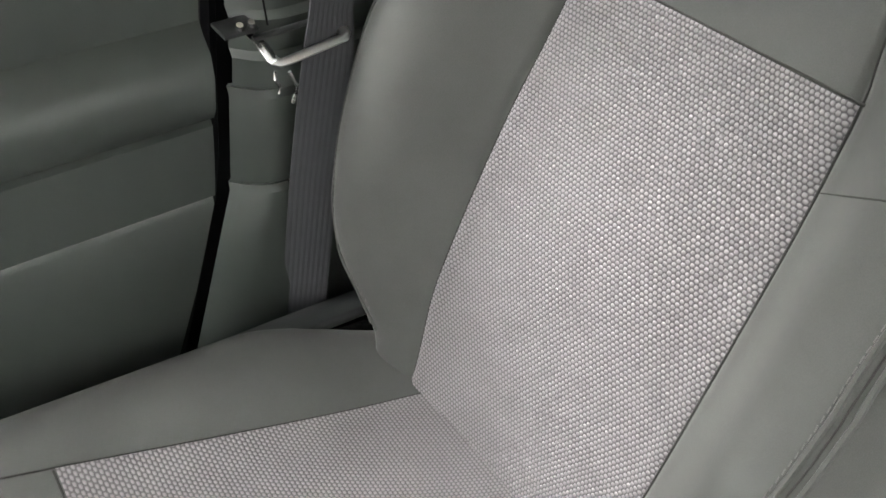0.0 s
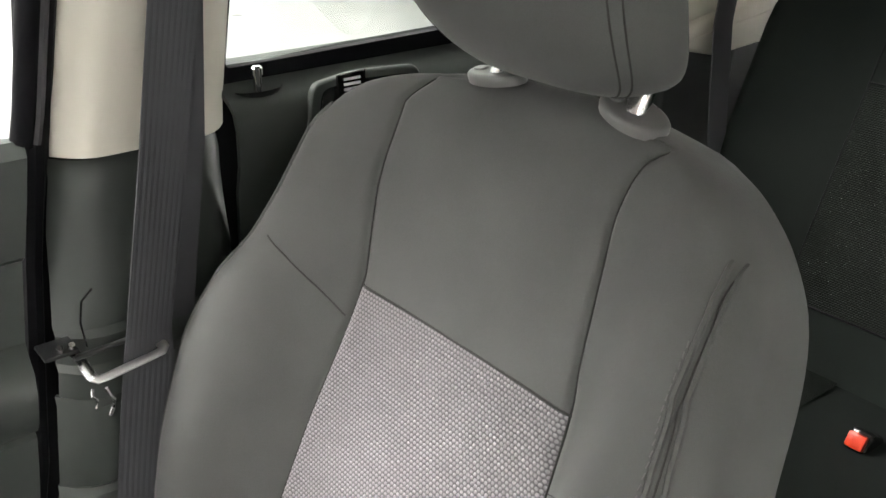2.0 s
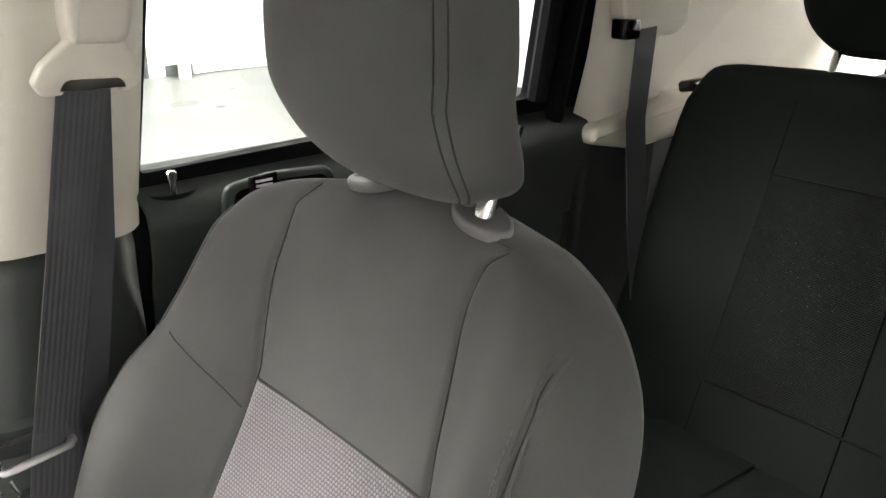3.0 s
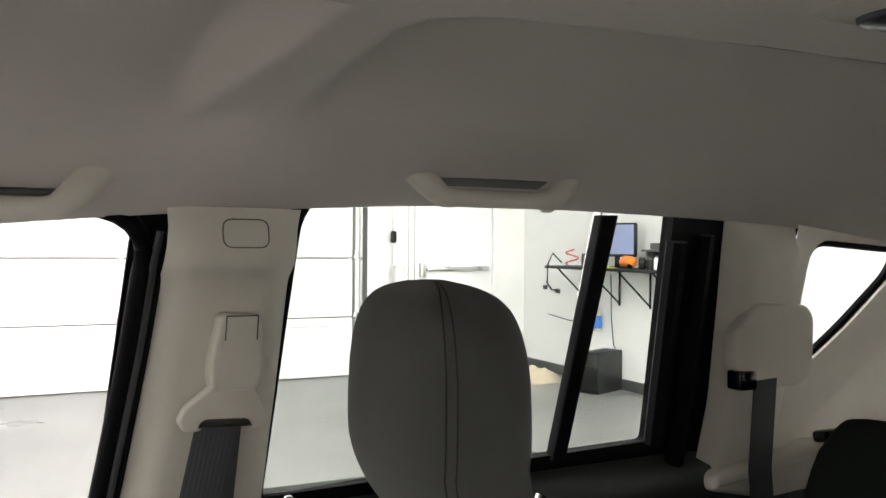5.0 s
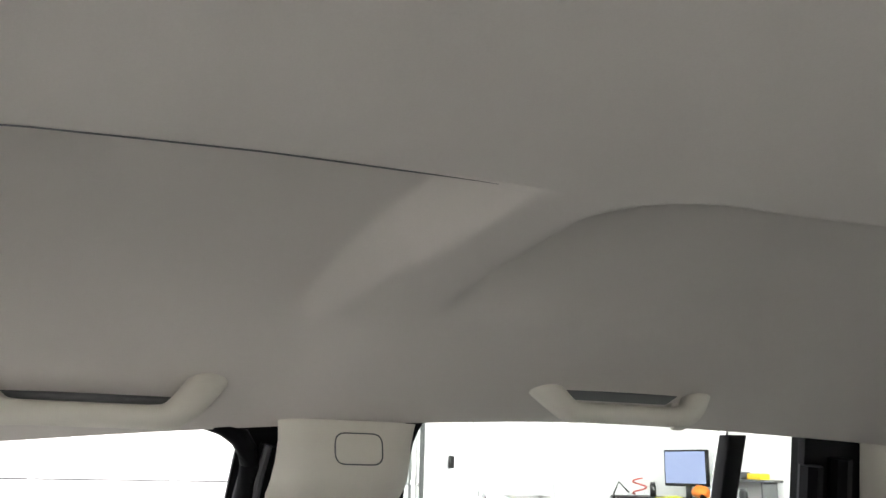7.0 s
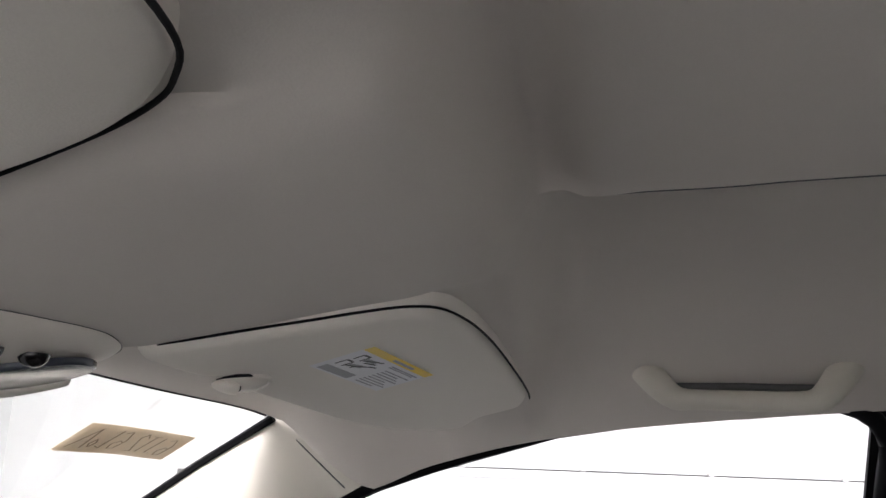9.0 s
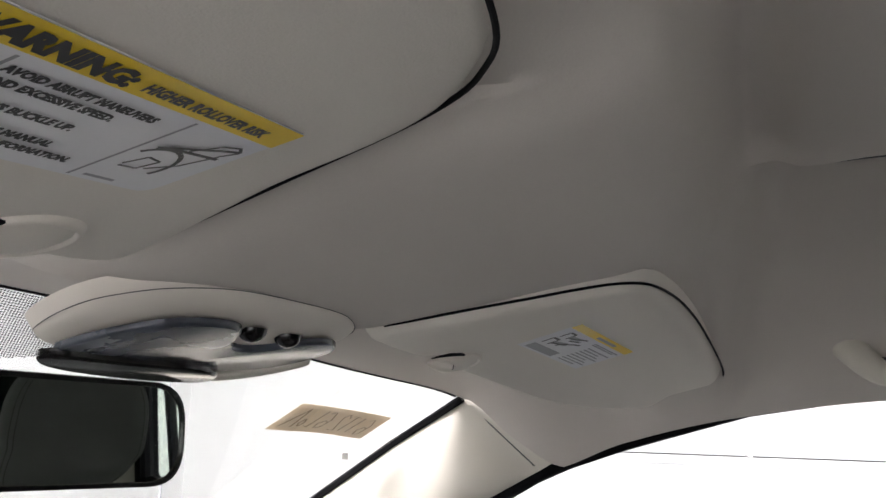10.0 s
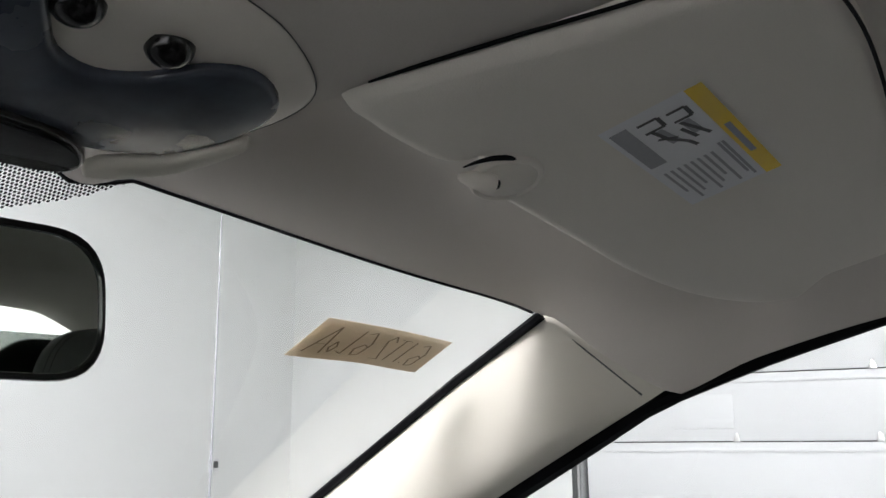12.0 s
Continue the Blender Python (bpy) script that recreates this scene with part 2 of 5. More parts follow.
M_PAPER = material("white_label_paper", (0.74, 0.74, 0.76), 0.5, grain=500, grain_bump=0.02, stain=20, vary=0.03)
M_YELLOW = material("yellow_label_ink", (0.80, 0.56, 0.015), 0.45, grain=500, grain_bump=0.02, stain=20, vary=0.04)
M_INK = material("black_ink", (0.02, 0.02, 0.022), 0.5, grain=500, grain_bump=0.0)
M_GREYINK = material("grey_ink", (0.28, 0.28, 0.30), 0.5, grain=500, grain_bump=0.0)
M_TAPE = material("masking_tape", (0.74, 0.63, 0.46), 0.7, grain=500, grain_bump=0.2, stain=40, vary=0.10)
tape_nodes = M_TAPE.node_tree
glow = tape_nodes.nodes.new("ShaderNodeBsdfTranslucent")
glow.inputs[0].default_value = (0.60, 0.53, 0.42, 1)
both = tape_nodes.nodes.new("ShaderNodeMixShader")
both.inputs[0].default_value = 0.28
tape_nodes.links.new(tape_nodes.nodes["Principled BSDF"].outputs[0], both.inputs[1])
tape_nodes.links.new(glow.outputs[0], both.inputs[2])
tape_nodes.links.new(both.outputs[0], tape_nodes.nodes["Material Output"].inputs[0])
M_PENCIL = material("marker_stroke", (0.27, 0.21, 0.14), 0.7, grain=500, grain_bump=0.0)
M_BELT = material("black_webbing", (0.050, 0.051, 0.056), 0.55, grain=1200, grain_bump=0.3, stain=9, vary=0.15, sheen=0.1, spec=0.3)
M_RED = material("red_plastic", (0.6, 0.05, 0.02), 0.4, grain=300, grain_bump=0.0)
M_ORANGE = material("orange_plastic", (0.75, 0.2, 0.02), 0.5, grain=200)
M_BLUE = material("blue_label", (0.03, 0.16, 0.5), 0.5, grain=200)
M_LIME = material("lime_cloth", (0.7, 0.72, 0.05), 0.8, grain=200)
M_SAND = material("beige_cloth", (0.55, 0.48, 0.36), 0.9, grain=60, grain_bump=0.6, grain_dist=0.01)
M_PAINT = material("grey_car_paint", (0.10, 0.105, 0.11), 0.25, 0.4, grain=900, grain_bump=0.02, stain=2, vary=0.05, coat=0.8)
M_SCREEN = bpy.data.materials.new("lit_screen")
M_SCREEN.use_nodes = True
M_SCREEN.node_tree.nodes["Principled BSDF"].inputs["Base Color"].default_value = (0.02, 0.02, 0.03, 1)
M_SCREEN.node_tree.nodes["Principled BSDF"].inputs["Emission Color"].default_value = (0.22, 0.27, 0.42, 1)
M_SCREEN.node_tree.nodes["Principled BSDF"].inputs["Emission Strength"].default_value = 0.9


# ---- the workshop around the car ----
def plate(x0, x1, y0, y1, z0, z1, bevel=0.0):
    return boxed((x1 - x0, y1 - y0, z1 - z0), pose((x0 + x1) / 2, (y0 + y1) / 2, (z0 + z1) / 2), bevel)


solo("floor", plate(-7.2, 9.2, -6.0, 8.2, -0.2, 0.0), M_FLOOR, "grey painted concrete workshop floor", "floor", "structure")
solo("ceiling", plate(-7.2, 9.2, -6.0, 8.2, 4.5, 4.6), M_WALL, "white workshop ceiling", "ceiling", "structure")
solo("wall_south", plate(-7.2, 9.2, -5.4, -5.2, 0.0, 4.5), M_WALL, "white painted wall behind the work shelf", "wall", "structure")
solo("wall_north", plate(-7.2, 9.2, 7.0, 7.2, 0.0, 4.5), M_WALL, "white painted wall in front of the car", "wall", "structure")
# The west wall is unseen; set near the car to bounce light in.
solo("wall_west", plate(-3.7, -3.5, -5.2, 7.0, 0.0, 4.5), M_WALL, "unseen white wall set close to bounce light", "wall", "structure")
bm = bmesh.new()
for y0, y1, z0, z1 in ((-5.2, -3.05, 0.0, 4.5), (3.35, 7.0, 0.0, 4.5), (-3.05, 3.35, 3.24, 4.5)):
    box(bm, (0.2, y1 - y0, z1 - z0), pose(8.58, (y0 + y1) / 2, (z0 + z1) / 2))
solo("wall_east", bm, M_WALL, "white wall with the garage door opening", "wall", "structure")
solo("baseboard", plate(-7.0, 8.48, -5.2, -5.185, 0.0, 0.11, 0.003), M_BASEBOARD, "dark grey rubber baseboard", "baseboard", "structure")
for sy0, sy1 in ((-5.185, -4.82), (-3.66, -3.36)):
    solo("baseboard", plate(8.465, 8.48, sy0, sy1, 0.0, 0.11, 0.003), M_BASEBOARD, "dark grey rubber baseboard", "baseboard", "structure")

# sectional garage door
gdoor = thing("garage_door", (8.5, 0.1, 0.0), "closed white sectional garage door with steel hinges", "garage door")
for k in range(5):
    z0 = 0.005 + 0.64 * k
    bm = boxed((0.045, 6.3, 0.630), pose(8.51, 0.13, z0 + 0.32), 0.008)
    for zz in (0.16, 0.48):
        box(bm, (0.004, 6.26, 0.006), pose(8.486, 0.13, z0 + zz))
    part("panel", bm, M_DOORWHITE, gdoor)
    rail = boxed((0.022, 6.28, 0.028), pose(8.479, 0.13, z0 + 0.560), 0.004)
    if k < 4:
        part("rail", rail, M_DOORWHITE, gdoor)
        for j in range(6):
            yy = 0.588 + 1.215 * (j - 3)
            bm = slab([(-0.035, 0), (0.035, 0), (0.030, 0.03), (0.012, 0.085), (-0.012, 0.085), (-0.030, 0.03)],
                      lambda u, v, n, yy=yy, z0=z0: (8.476 - n, yy + u, z0 + 0.634 + v), 0.012, 0.003)
            part("hinge", bm, M_STEEL, gdoor)
    else:
        rail.free()
for yy in (-2.10, 0.02, 2.10):
    bm = boxed((0.012, 0.56, 0.32), pose(8.484, yy, 1.565), 0.004)
    pane = part("window_panel", bm, M_DOORWHITE, gdoor, "raised white window panel")
for yy in (-3.10, 3.36):
    tr = thing("door_track", (8.44, yy, 0.0), "grey steel vertical garage door track", "door track", "garage door tracks")
    bm = boxed((0.05, 0.025, 3.3), pose(8.45, yy, 1.65), 0.004)
    part("rail", bm, M_STEEL, tr)
    part("flange", boxed((0.02, 0.08, 3.3), pose(8.47, yy - 0.04 * (1 if yy < 0 else -1), 1.65), 0.003), M_BASEBOARD, tr)
post = thing("door_post", (8.25, -3.47, 0.0), "white round protective post beside the door track", "post")
part("tube", tube([(8.25, -3.47, 0.0), (8.25, -3.47, 1.2), (8.25, -3.47, 1.215)], [0.065, 0.065, 0.05], 20), M_DOORWHITE, post)
chain = thing("pull_chain", (8.38, -3.45, 1.2), "thin steel pull chain with a black control box", "chain")
part("chain", tube([(8.38, -3.45, 1.2), (8.38, -3.45, 4.5)], 0.006, 8), M_STEEL, chain)
part("control_box", boxed((0.04, 0.06, 0.13), pose(8.38, -3.455, 1.52), 0.006), M_GLOSSBLACK, chain)

exit_door = thing("door_1", (8.47, -4.24, 0.0), "white steel exit door with a push bar", "door", kind="structure")
part("leaf", boxed((0.03, 0.98, 2.06), pose(8.475, -4.24, 1.035), 0.004), M_DOORWHITE, exit_door)
for yy, sy, zz, sz in ((-3.70, 0.06, 1.06, 2.12), (-4.78, 0.06, 1.06, 2.12), (-4.24, 1.14, 2.12, 0.06)):
    part("door_frame", boxed((0.06, sy, sz), pose(8.47, yy, zz), 0.006), M_WALL, exit_door)
part("push_bar", boxed((0.05, 0.80, 0.05), pose(8.42, -4.28, 1.165), 0.012), M_STEEL, exit_door, "steel push bar")
part("latch_box", boxed((0.06, 0.07, 0.16), pose(8.42, -3.83, 1.15), 0.012), M_STEEL, exit_door)

# work shelf on the south wall
shelf = thing("work_shelf", (6.35, -5.0, 1.2), "black wall shelf on triangular steel brackets", "shelf")
part("board", boxed((1.96, 0.45, 0.03), pose(6.36, -4.975, 1.215), 0.004), M_DARK, shelf)
for xx in (7.15, 6.62, 6.15, 5.66):
    br = [(xx, -5.18, 1.19), (xx, -5.18, 0.84)]
    part("bracket", tube(br, 0.011, 6), M_GLOSSBLACK, shelf)
    part("bracket", tube([(xx, -5.18, 0.86), (xx, -4.80, 1.195)], 0.009, 6), M_GLOSSBLACK, shelf)
up_shelf = thing("small_shelf", (5.75, -5.1, 1.4), "small grey upper shelf with sundries", "shelf")
part("board", boxed((0.62, 0.20, 0.02), pose(5.75, -5.09, 1.40), 0.003), M_BASEBOARD, up_shelf)
for xx in (5.5, 6.0):
    part("leg", boxed((0.02, 0.16, 0.17), pose(xx, -5.09, 1.315), 0.003), M_BASEBOARD, up_shelf)
mon = thing("monitor", (6.40, -4.98, 1.23), "black computer monitor with a lit blue screen", "monitor")
mm = pose(6.42, -4.98, 1.23, 0, 0, 12)
part("casing", boxed((0.50, 0.04, 0.33), mm @ pose(0, 0, 0.27), 0.01), M_GLOSSBLACK, mon)
part("screen", boxed((0.46, 0.004, 0.285), mm @ pose(0, 0.0225, 0.275)), M_SCREEN, mon, "lit bluish screen")
part("stand", boxed((0.05, 0.03, 0.12), mm @ pose(0, -0.02, 0.06), 0.005), M_GLOSSBLACK, mon)
part("foot", boxed((0.22, 0.16, 0.012), mm @ pose(0, 0, 0.006), 0.004), M_GLOSSBLACK, mon)
drill = thing("orange_tool", (6.06, -4.85, 1.23), "orange and black power tool lying on the shelf", "tool")
part("body", tube([(6.16, -4.85, 1.285), (6.10, -4.85, 1.30), (6.02, -4.85, 1.295), (5.97, -4.85, 1.28)], [0.035, 0.055, 0.05, 0.03], 12), M_ORANGE, drill)
part("grip", tube([(6.03, -4.85, 1.28), (6.01, -4.82, 1.25)], [0.03, 0.028], 10), M_GLOSSBLACK, drill)
cloth = thing("lime_rag", (6.42, -4.82, 1.23), "lime yellow rag on the shelf", "rag")
rows = []
for i in range(9):
    rows.append([(6.28 + 0.035 * j, -4.90 + 0.022 * i, 1.232 + 0.03 * math.sin(math.pi * i / 8) * math.sin(math.pi * j / 8) * (0.6 + 0.4 * noise.noise((i * .5, j * .5, 1)))) for j in range(9)])
part("rag", thicken(sheet(rows), 0.004), M_LIME, cloth)
for xx, yy, ww, hh, mt, nm, lb in ((5.88, -4.86, 0.07, 0.10, M_GLOSSBLACK, "black_jar", "small black jar on the shelf"), (5.78, -4.87, 0.07, 0.09, M_DARK, "black_jar", "small black jar on the shelf"),
                                   (5.66, -4.86, 0.08, 0.11, M_PAPER, "paper_cup", "white paper cup on the shelf"), (5.55, -4.86, 0.07, 0.09, M_DARK, "black_jar", "small black jar on the shelf"),
                                   (6.78, -4.86, 0.06, 0.12, M_GLOSSBLACK, "black_jar", "small black jar on the shelf")):
    ob = thing(nm, (xx, yy, 1.23), lb, "jar")
    part("body", tube([(xx, yy, 1.23), (xx, yy, 1.24), (xx, yy, 1.23 + hh * .85), (xx, yy, 1.23 + hh)], [ww * .42, ww * .5, ww * .5, ww * .36], 14), mt, ob)
    part("lid", tube([(xx, yy, 1.23 + hh), (xx, yy, 1.245 + hh)], [ww * .4, ww * .4], 14), M_BASEBOARD, ob)
box_on = thing("yellow_box", (5.62, -5.09, 1.41), "small yellow box on the upper shelf", "box")
part("carton", boxed((0.16, 0.1, 0.05), pose(5.62, -5.09, 1.436), 0.003), M_YELLOW, box_on)
box_on = thing("grey_box", (5.88, -5.09, 1.41), "low grey parts box on the upper shelf", "box")
part("carton", boxed((0.2, 0.12, 0.06), pose(5.88, -5.09, 1.441), 0.004), M_BASEBOARD, box_on)
lead = thing("jump_leads", (7.05, -4.9, 1.23), "red and black coiled test leads on the shelf", "cable")
part("red_lead", tube([(7.02 + .08 * math.cos(a * .7), -4.88 + .06 * math.sin(a * .7), 1.245 + .012 * a) for a in range(14)], 0.008, 6), M_RED, lead)
part("black_lead", tube([(7.16, -4.85, 1.26), (7.20, -4.76, 1.36), (7.24, -4.73, 1.25), (7.24, -4.72, 1.05), (7.2, -4.75, .98), (7.05, -4.75, .98)], 0.009, 6), M_GLOSSBLACK, lead)
bottle = thing("blue_bottle", (6.93, -5.12, 0.55), "clear spray bottle with a blue label hanging below the shelf", "bottle")
part("body", tube([(6.93, -5.12, 0.56), (6.93, -5.12, 0.58), (6.93, -5.12, 0.74), (6.93, -5.12, 0.80), (6.93, -5.12, 0.84)], [0.05, 0.06, 0.06, 0.035, 0.022], 14), M_SAND, bottle)
part("label", tube([(6.93, -5.12, 0.59), (6.93, -5.12, 0.72)], [0.0625, 0.0625], 14), M_BLUE, bottle)
part("trigger", boxed((0.05, 0.08, 0.06), pose(6.93, -5.10, 0.87), 0.01), M_GLOSSBLACK, bottle)
pc = thing("computer_tower", (6.60, -4.95, 0.0), "black desktop computer tower on the floor", "computer")
pm = pose(6.60, -4.95, 0.0, 0, 0, 22)
part("case", boxed((0.21, 0.45, 0.40), pm @ pose(0, 0, 0.20), 0.008), M_DARK, pc)
part("front_panel", boxed((0.19, 0.012, 0.38), pm @ pose(0, 0.23, 0.20), 0.004), M_GLOSSBLACK, pc)
pile = thing("beige_cloth", (7.45, -4.75, 0.0), "crumpled beige cloth on the floor", "cloth")
rows = []
for i in range(15):
    for_r = []
    for j in range(15):
        u, v = (i - 7) / 7, (j - 7) / 7
        r = max(0.0, 1 - (u * u + v * v))
        for_r.append((7.45 + 0.26 * u, -4.75 + 0.22 * v, 0.004 + 0.16 * r ** .7 * (0.75 + 0.5 * noise.noise((u * 3, v * 3, 4)))))
    rows.append(for_r)
part("cloth", thicken(sheet(rows), 0.006), M_SAND, pile)
cab = thing("power_cable", (7.0, -5.17, 0.4), "thin dark cables hanging down the wall", "cable")
part("cable", tube([(6.95, -5.17, 1.15), (7.0, -5.17, .9), (7.18, -5.17, .72), (7.45, -5.17, .62), (7.9, -5.17, .66)], 0.006, 6), M_BASEBOARD, cab)
part("cable", tube([(6.75, -5.17, 1.15), (6.72, -5.16, .7), (6.66, -5.14, .45), (6.6, -5.12, .41)], 0.006, 6), M_GLOSSBLACK, cab)
for xx, zz in ((8.0, 0.96), (7.75, 0.93)):
    ob = thing("wall_socket", (xx, -5.19, zz), "small grey wall outlet", "socket")
    part("plate", boxed((0.08, 0.015, 0.05), pose(xx, -5.19, zz), 0.004), M_BASEBOARD, ob)
th = thing("thermostat", (7.12, 6.98, 1.08), "small white thermostat with a dark display", "thermostat", "thermostats")
part("case", boxed((0.14, 0.03, 0.14), pose(7.12, 6.985, 1.08), 0.008), M_PAPER, th)
part("display", boxed((0.07, 0.004, 0.07), pose(7.14, 6.968, 1.09)), M_BASEBOARD, th)
th = thing("thermostat", (8.47, 4.85, 1.13), "small white thermostat with a dark display", "thermostat", "thermostats")
part("case", boxed((0.03, 0.11, 0.12), pose(8.465, 4.85, 1.13), 0.008), M_PAPER, th)
part("display", boxed((0.004, 0.07, 0.07), pose(8.448, 4.85, 1.14)), M_BASEBOARD, th)


# ---- the car's shell ----
def side_x(z):
    return 0.70 - max(z - 1.09, 0.0) * 0.2027


RAIL = [(-1.75, 1.37), (-1.1, 1.450), (-0.75, 1.480), (-0.3, 1.491), (0.0, 1.479), (0.15, 1.468), (0.32, 1.452), (0.4, 1.442),
        (0.5, 1.424), (0.6, 1.397), (0.70, 1.362), (0.797, 1.447), (0.9, 1.447)]
ROOF = [(-1.75, 1.505), (-1.2, 1.550), (-0.6, 1.570), (0.0, 1.574), (0.36, 1.570), (0.47, 1.552), (0.56, 1.524), (0.69, 1.489), (0.80, 1.486), (0.91, 1.488)]
BEAM = [(0.32, 1.572), (0.395, 1.572), (0.412, 1.576), (0.428, 1.588), (0.442, 1.590), (0.453, 1.572), (0.460, 1.548), (0.467, 1.526), (0.478, 1.515), (0.49, 1.5115), (0.51, 1.5075), (0.55, 1.5005), (0.60, 1.489), (0.65, 1.477), (0.69, 1.469), (0.72, 1.467), (0.76, 1.471), (0.80, 1.482), (0.84, 1.488), (0.91, 1.488)]


def break_x(y):
    """Where the raised middle of the headliner ends at the side."""
    return lerp_table(y, [(0.10, 0.104), (0.20, 0.107), (0.30, 0.117), (0.40, 0.138), (0.42, 0.144), (0.44, 0.151), (0.47, 0.156), (0.50, 0.156), (0.55, 0.1507), (0.60, 0.1428), (0.65, 0.1348), (0.69, 0.128), (0.74, 0.121), (0.90, 0.115)])


def liner_z(x, y):
    """The headliner's height: a flat middle, recesses over the seats, rails over the doors and a low front that carries the visors."""
    ax = abs(x)
    ze = smooth_table(y, RAIL)
    xe = side_x(ze)
    c = smooth_table(y, ROOF) - 0.105 * x * x * sstep(0.70, 0.88, y) + 0.030 * math.exp(-((y - 0.755) / 0.058) ** 2) * sstep(0.11, 0.15, ax) * (1 - 0.7 * sstep(0.26, 0.42, ax))
    front = sstep(0.42, 0.62, y)
    xl = break_x(y)
    # recess masks
    ridge_f = 0.066 + 0.05 * (ax - 0.1)
    ridge_r = 0.014 - 0.05 * (ax - 0.1)
    side_r = lerp_table(y, [(-0.80, 0.052), (-0.215, 0.076), (-0.10, 0.088), (0.05, 0.095)])
    m = sstep(ridge_f - 0.010, ridge_f + 0.015, y) * (1 - sstep(0.415, 0.465, y)) * (1.0 if ax >= xl - 1e-4 else 0.0)
    inside = 0.06 - math.hypot(max(0.06 - (ax - side_r), 0.0), max(0.06 - (ridge_r - y), 0.0))
    mr = sstep(-0.006, 0.030, inside) * sstep(-0.95, -0.80, y)
    w = min(max((ax - 0.06) / (xe - 0.06), 0.0), 1.0)
    xb = 0.41 + 0.075 * sstep(0.0, 0.10, y)
    t = (ax - xb) / (xe - xb)
    plain = 0.12 * min(ax / xb, 1.0) ** 2 + 0.88 * (math.sqrt(t * t + 0.012) + t) / 2
    g = plain * (1 - front) + (0.12 * w ** 2 + 0.88 * w ** 9) * front
    d = max(m, mr) * max(1 - max(ax / xb, 0.0) ** 6, 0.0)
    z = c - (c - ze) * g + (0.034 + 0.016 * sstep(0.24, 0.36, y)) * d
    if y > 0.30:
        hard = sstep(0.50, 0.54, y) * (1 - sstep(0.80, 0.89, y))
        side = hard * (1.0 if ax >= xl else 0.0) + (1 - hard) * sstep(0.12, 0.20, ax)
        low = sstep(0.31, 0.40, y) * (1 - side) + sstep(0.430, 0.474, y - 0.05 * max(ax - 0.3, 0.0)) * side * (1 - sstep(0.53, 0.61, y))
        zb = smooth_table(y, BEAM) + (0.009 if x < 0 else 0.003) * max((ax - xl + 0.042) / 0.042, 0.0) ** 2.4 * (ax < xl) * hard
        zs = 1.5115 - 0.235 * (y - 0.565) - 0.13 * (ax - 0.137)
        zf = zb + (zs - zb) * side
        zf = zf - (zf - ze) * w ** 8 + 0.030 * side * math.exp(-((y - 0.05 * max(ax - 0.3, 0.0) - 0.438) / 0.017) ** 2) * (1 - w ** 4)
        z += (zf - z) * low
    return z


def header_y(x):
    return 0.905 - 0.27 * x * x


def liner_mesh():
    half = [0.0, .012, .024, .036, .048, .056, .062, .067, .071, .075, .078, .081, .083]
    ys = list(np.linspace(-1.75, -1.0, 16)) + list(np.linspace(-0.97, -0.16, 28)) + list(np.linspace(-0.14, 0.18, 44)) + list(np.linspace(0.195, 0.38, 14)) + list(np.linspace(0.388, 0.42, 6)) + list(np.linspace(0.424, 0.50, 30)) + list(np.linspace(0.506, 0.60, 16)) + list(np.linspace(0.625, 0.905, 14))
    rows = []
    for y in ys:
        s = (y - 0.6) / 0.305 if y > 0.6 else 0.0
        xe = side_x(smooth_table(y, RAIL))
        xl = break_x(y)
        cols = [h / 0.085 * xl for h in half] + [xl - 1e-3, xl + 5e-4] + [xl + (xe - xl) * t for t in np.linspace(0.015, 1, 64)]
        full = [-c for c in cols[::-1]][:-1] + cols
        row = []
        for x in full:
            yy = y if y <= 0.6 else 0.6 + s * (header_y(x) - 0.6)
            row.append((x, yy, liner_z(x, yy)))
        rows.append(row)
    return sheet(rows)


headliner = solo("ceiling_headliner", liner_mesh(), M_LINER, "warm grey cloth headliner with moulded recesses", "headliner", "structure", angle=50)

# Thin dark tubes along the creases stand in for shade at the folds.
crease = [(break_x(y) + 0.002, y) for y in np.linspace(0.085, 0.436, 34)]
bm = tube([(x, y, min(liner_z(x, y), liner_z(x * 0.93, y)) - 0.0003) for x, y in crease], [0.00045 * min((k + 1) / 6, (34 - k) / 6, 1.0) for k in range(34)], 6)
solo("trim", bm, M_BASEBOARD, "dark line imitating shade along the headliner's fold", "headliner fold", "structure")
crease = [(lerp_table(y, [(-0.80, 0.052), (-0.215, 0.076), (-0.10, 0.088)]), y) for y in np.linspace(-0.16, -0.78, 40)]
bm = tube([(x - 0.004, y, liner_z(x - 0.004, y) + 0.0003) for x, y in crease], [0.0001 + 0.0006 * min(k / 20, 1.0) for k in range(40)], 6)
solo("trim", bm, M_BASEBOARD, "dark line imitating shade along the headliner's fold", "headliner fold", "structure")
car = thing("car", (0, 0, 0.3), "grey and cream car cabin with dark lower trim", "car")
# outer roof skin and floor pan
rows = [[(x * 1.02, y, smooth_table(y, ROOF) + 0.075 - 0.10 * x * x) for x in np.linspace(-0.66, 0.66, 13)] for y in np.linspace(-1.8, 0.80, 20)]
part("roof", thicken(sheet(rows), 0.004), M_DARK, car)
part("floor_pan", plate(-0.78, 0.78, -1.9, 1.7, 0.28, 0.33), M_CARPET, car)
part("firewall", plate(-0.78, 0.78, 1.62, 1.7, 0.33, 1.06), M_DARK, car)
part("rear_wall", plate(-0.78, 0.78, -1.92, -1.86, 0.33, 1.10), M_DARK, car)
part("dashboard", boxed((1.4, 0.70, 0.30), pose(0, 1.27, 0.88), 0.08, 5), M_DARK, car)
part("tunnel", boxed((0.22, 1.5, 0.28), pose(0, 0.5, 0.46), 0.05, 3), M_DARK, car)


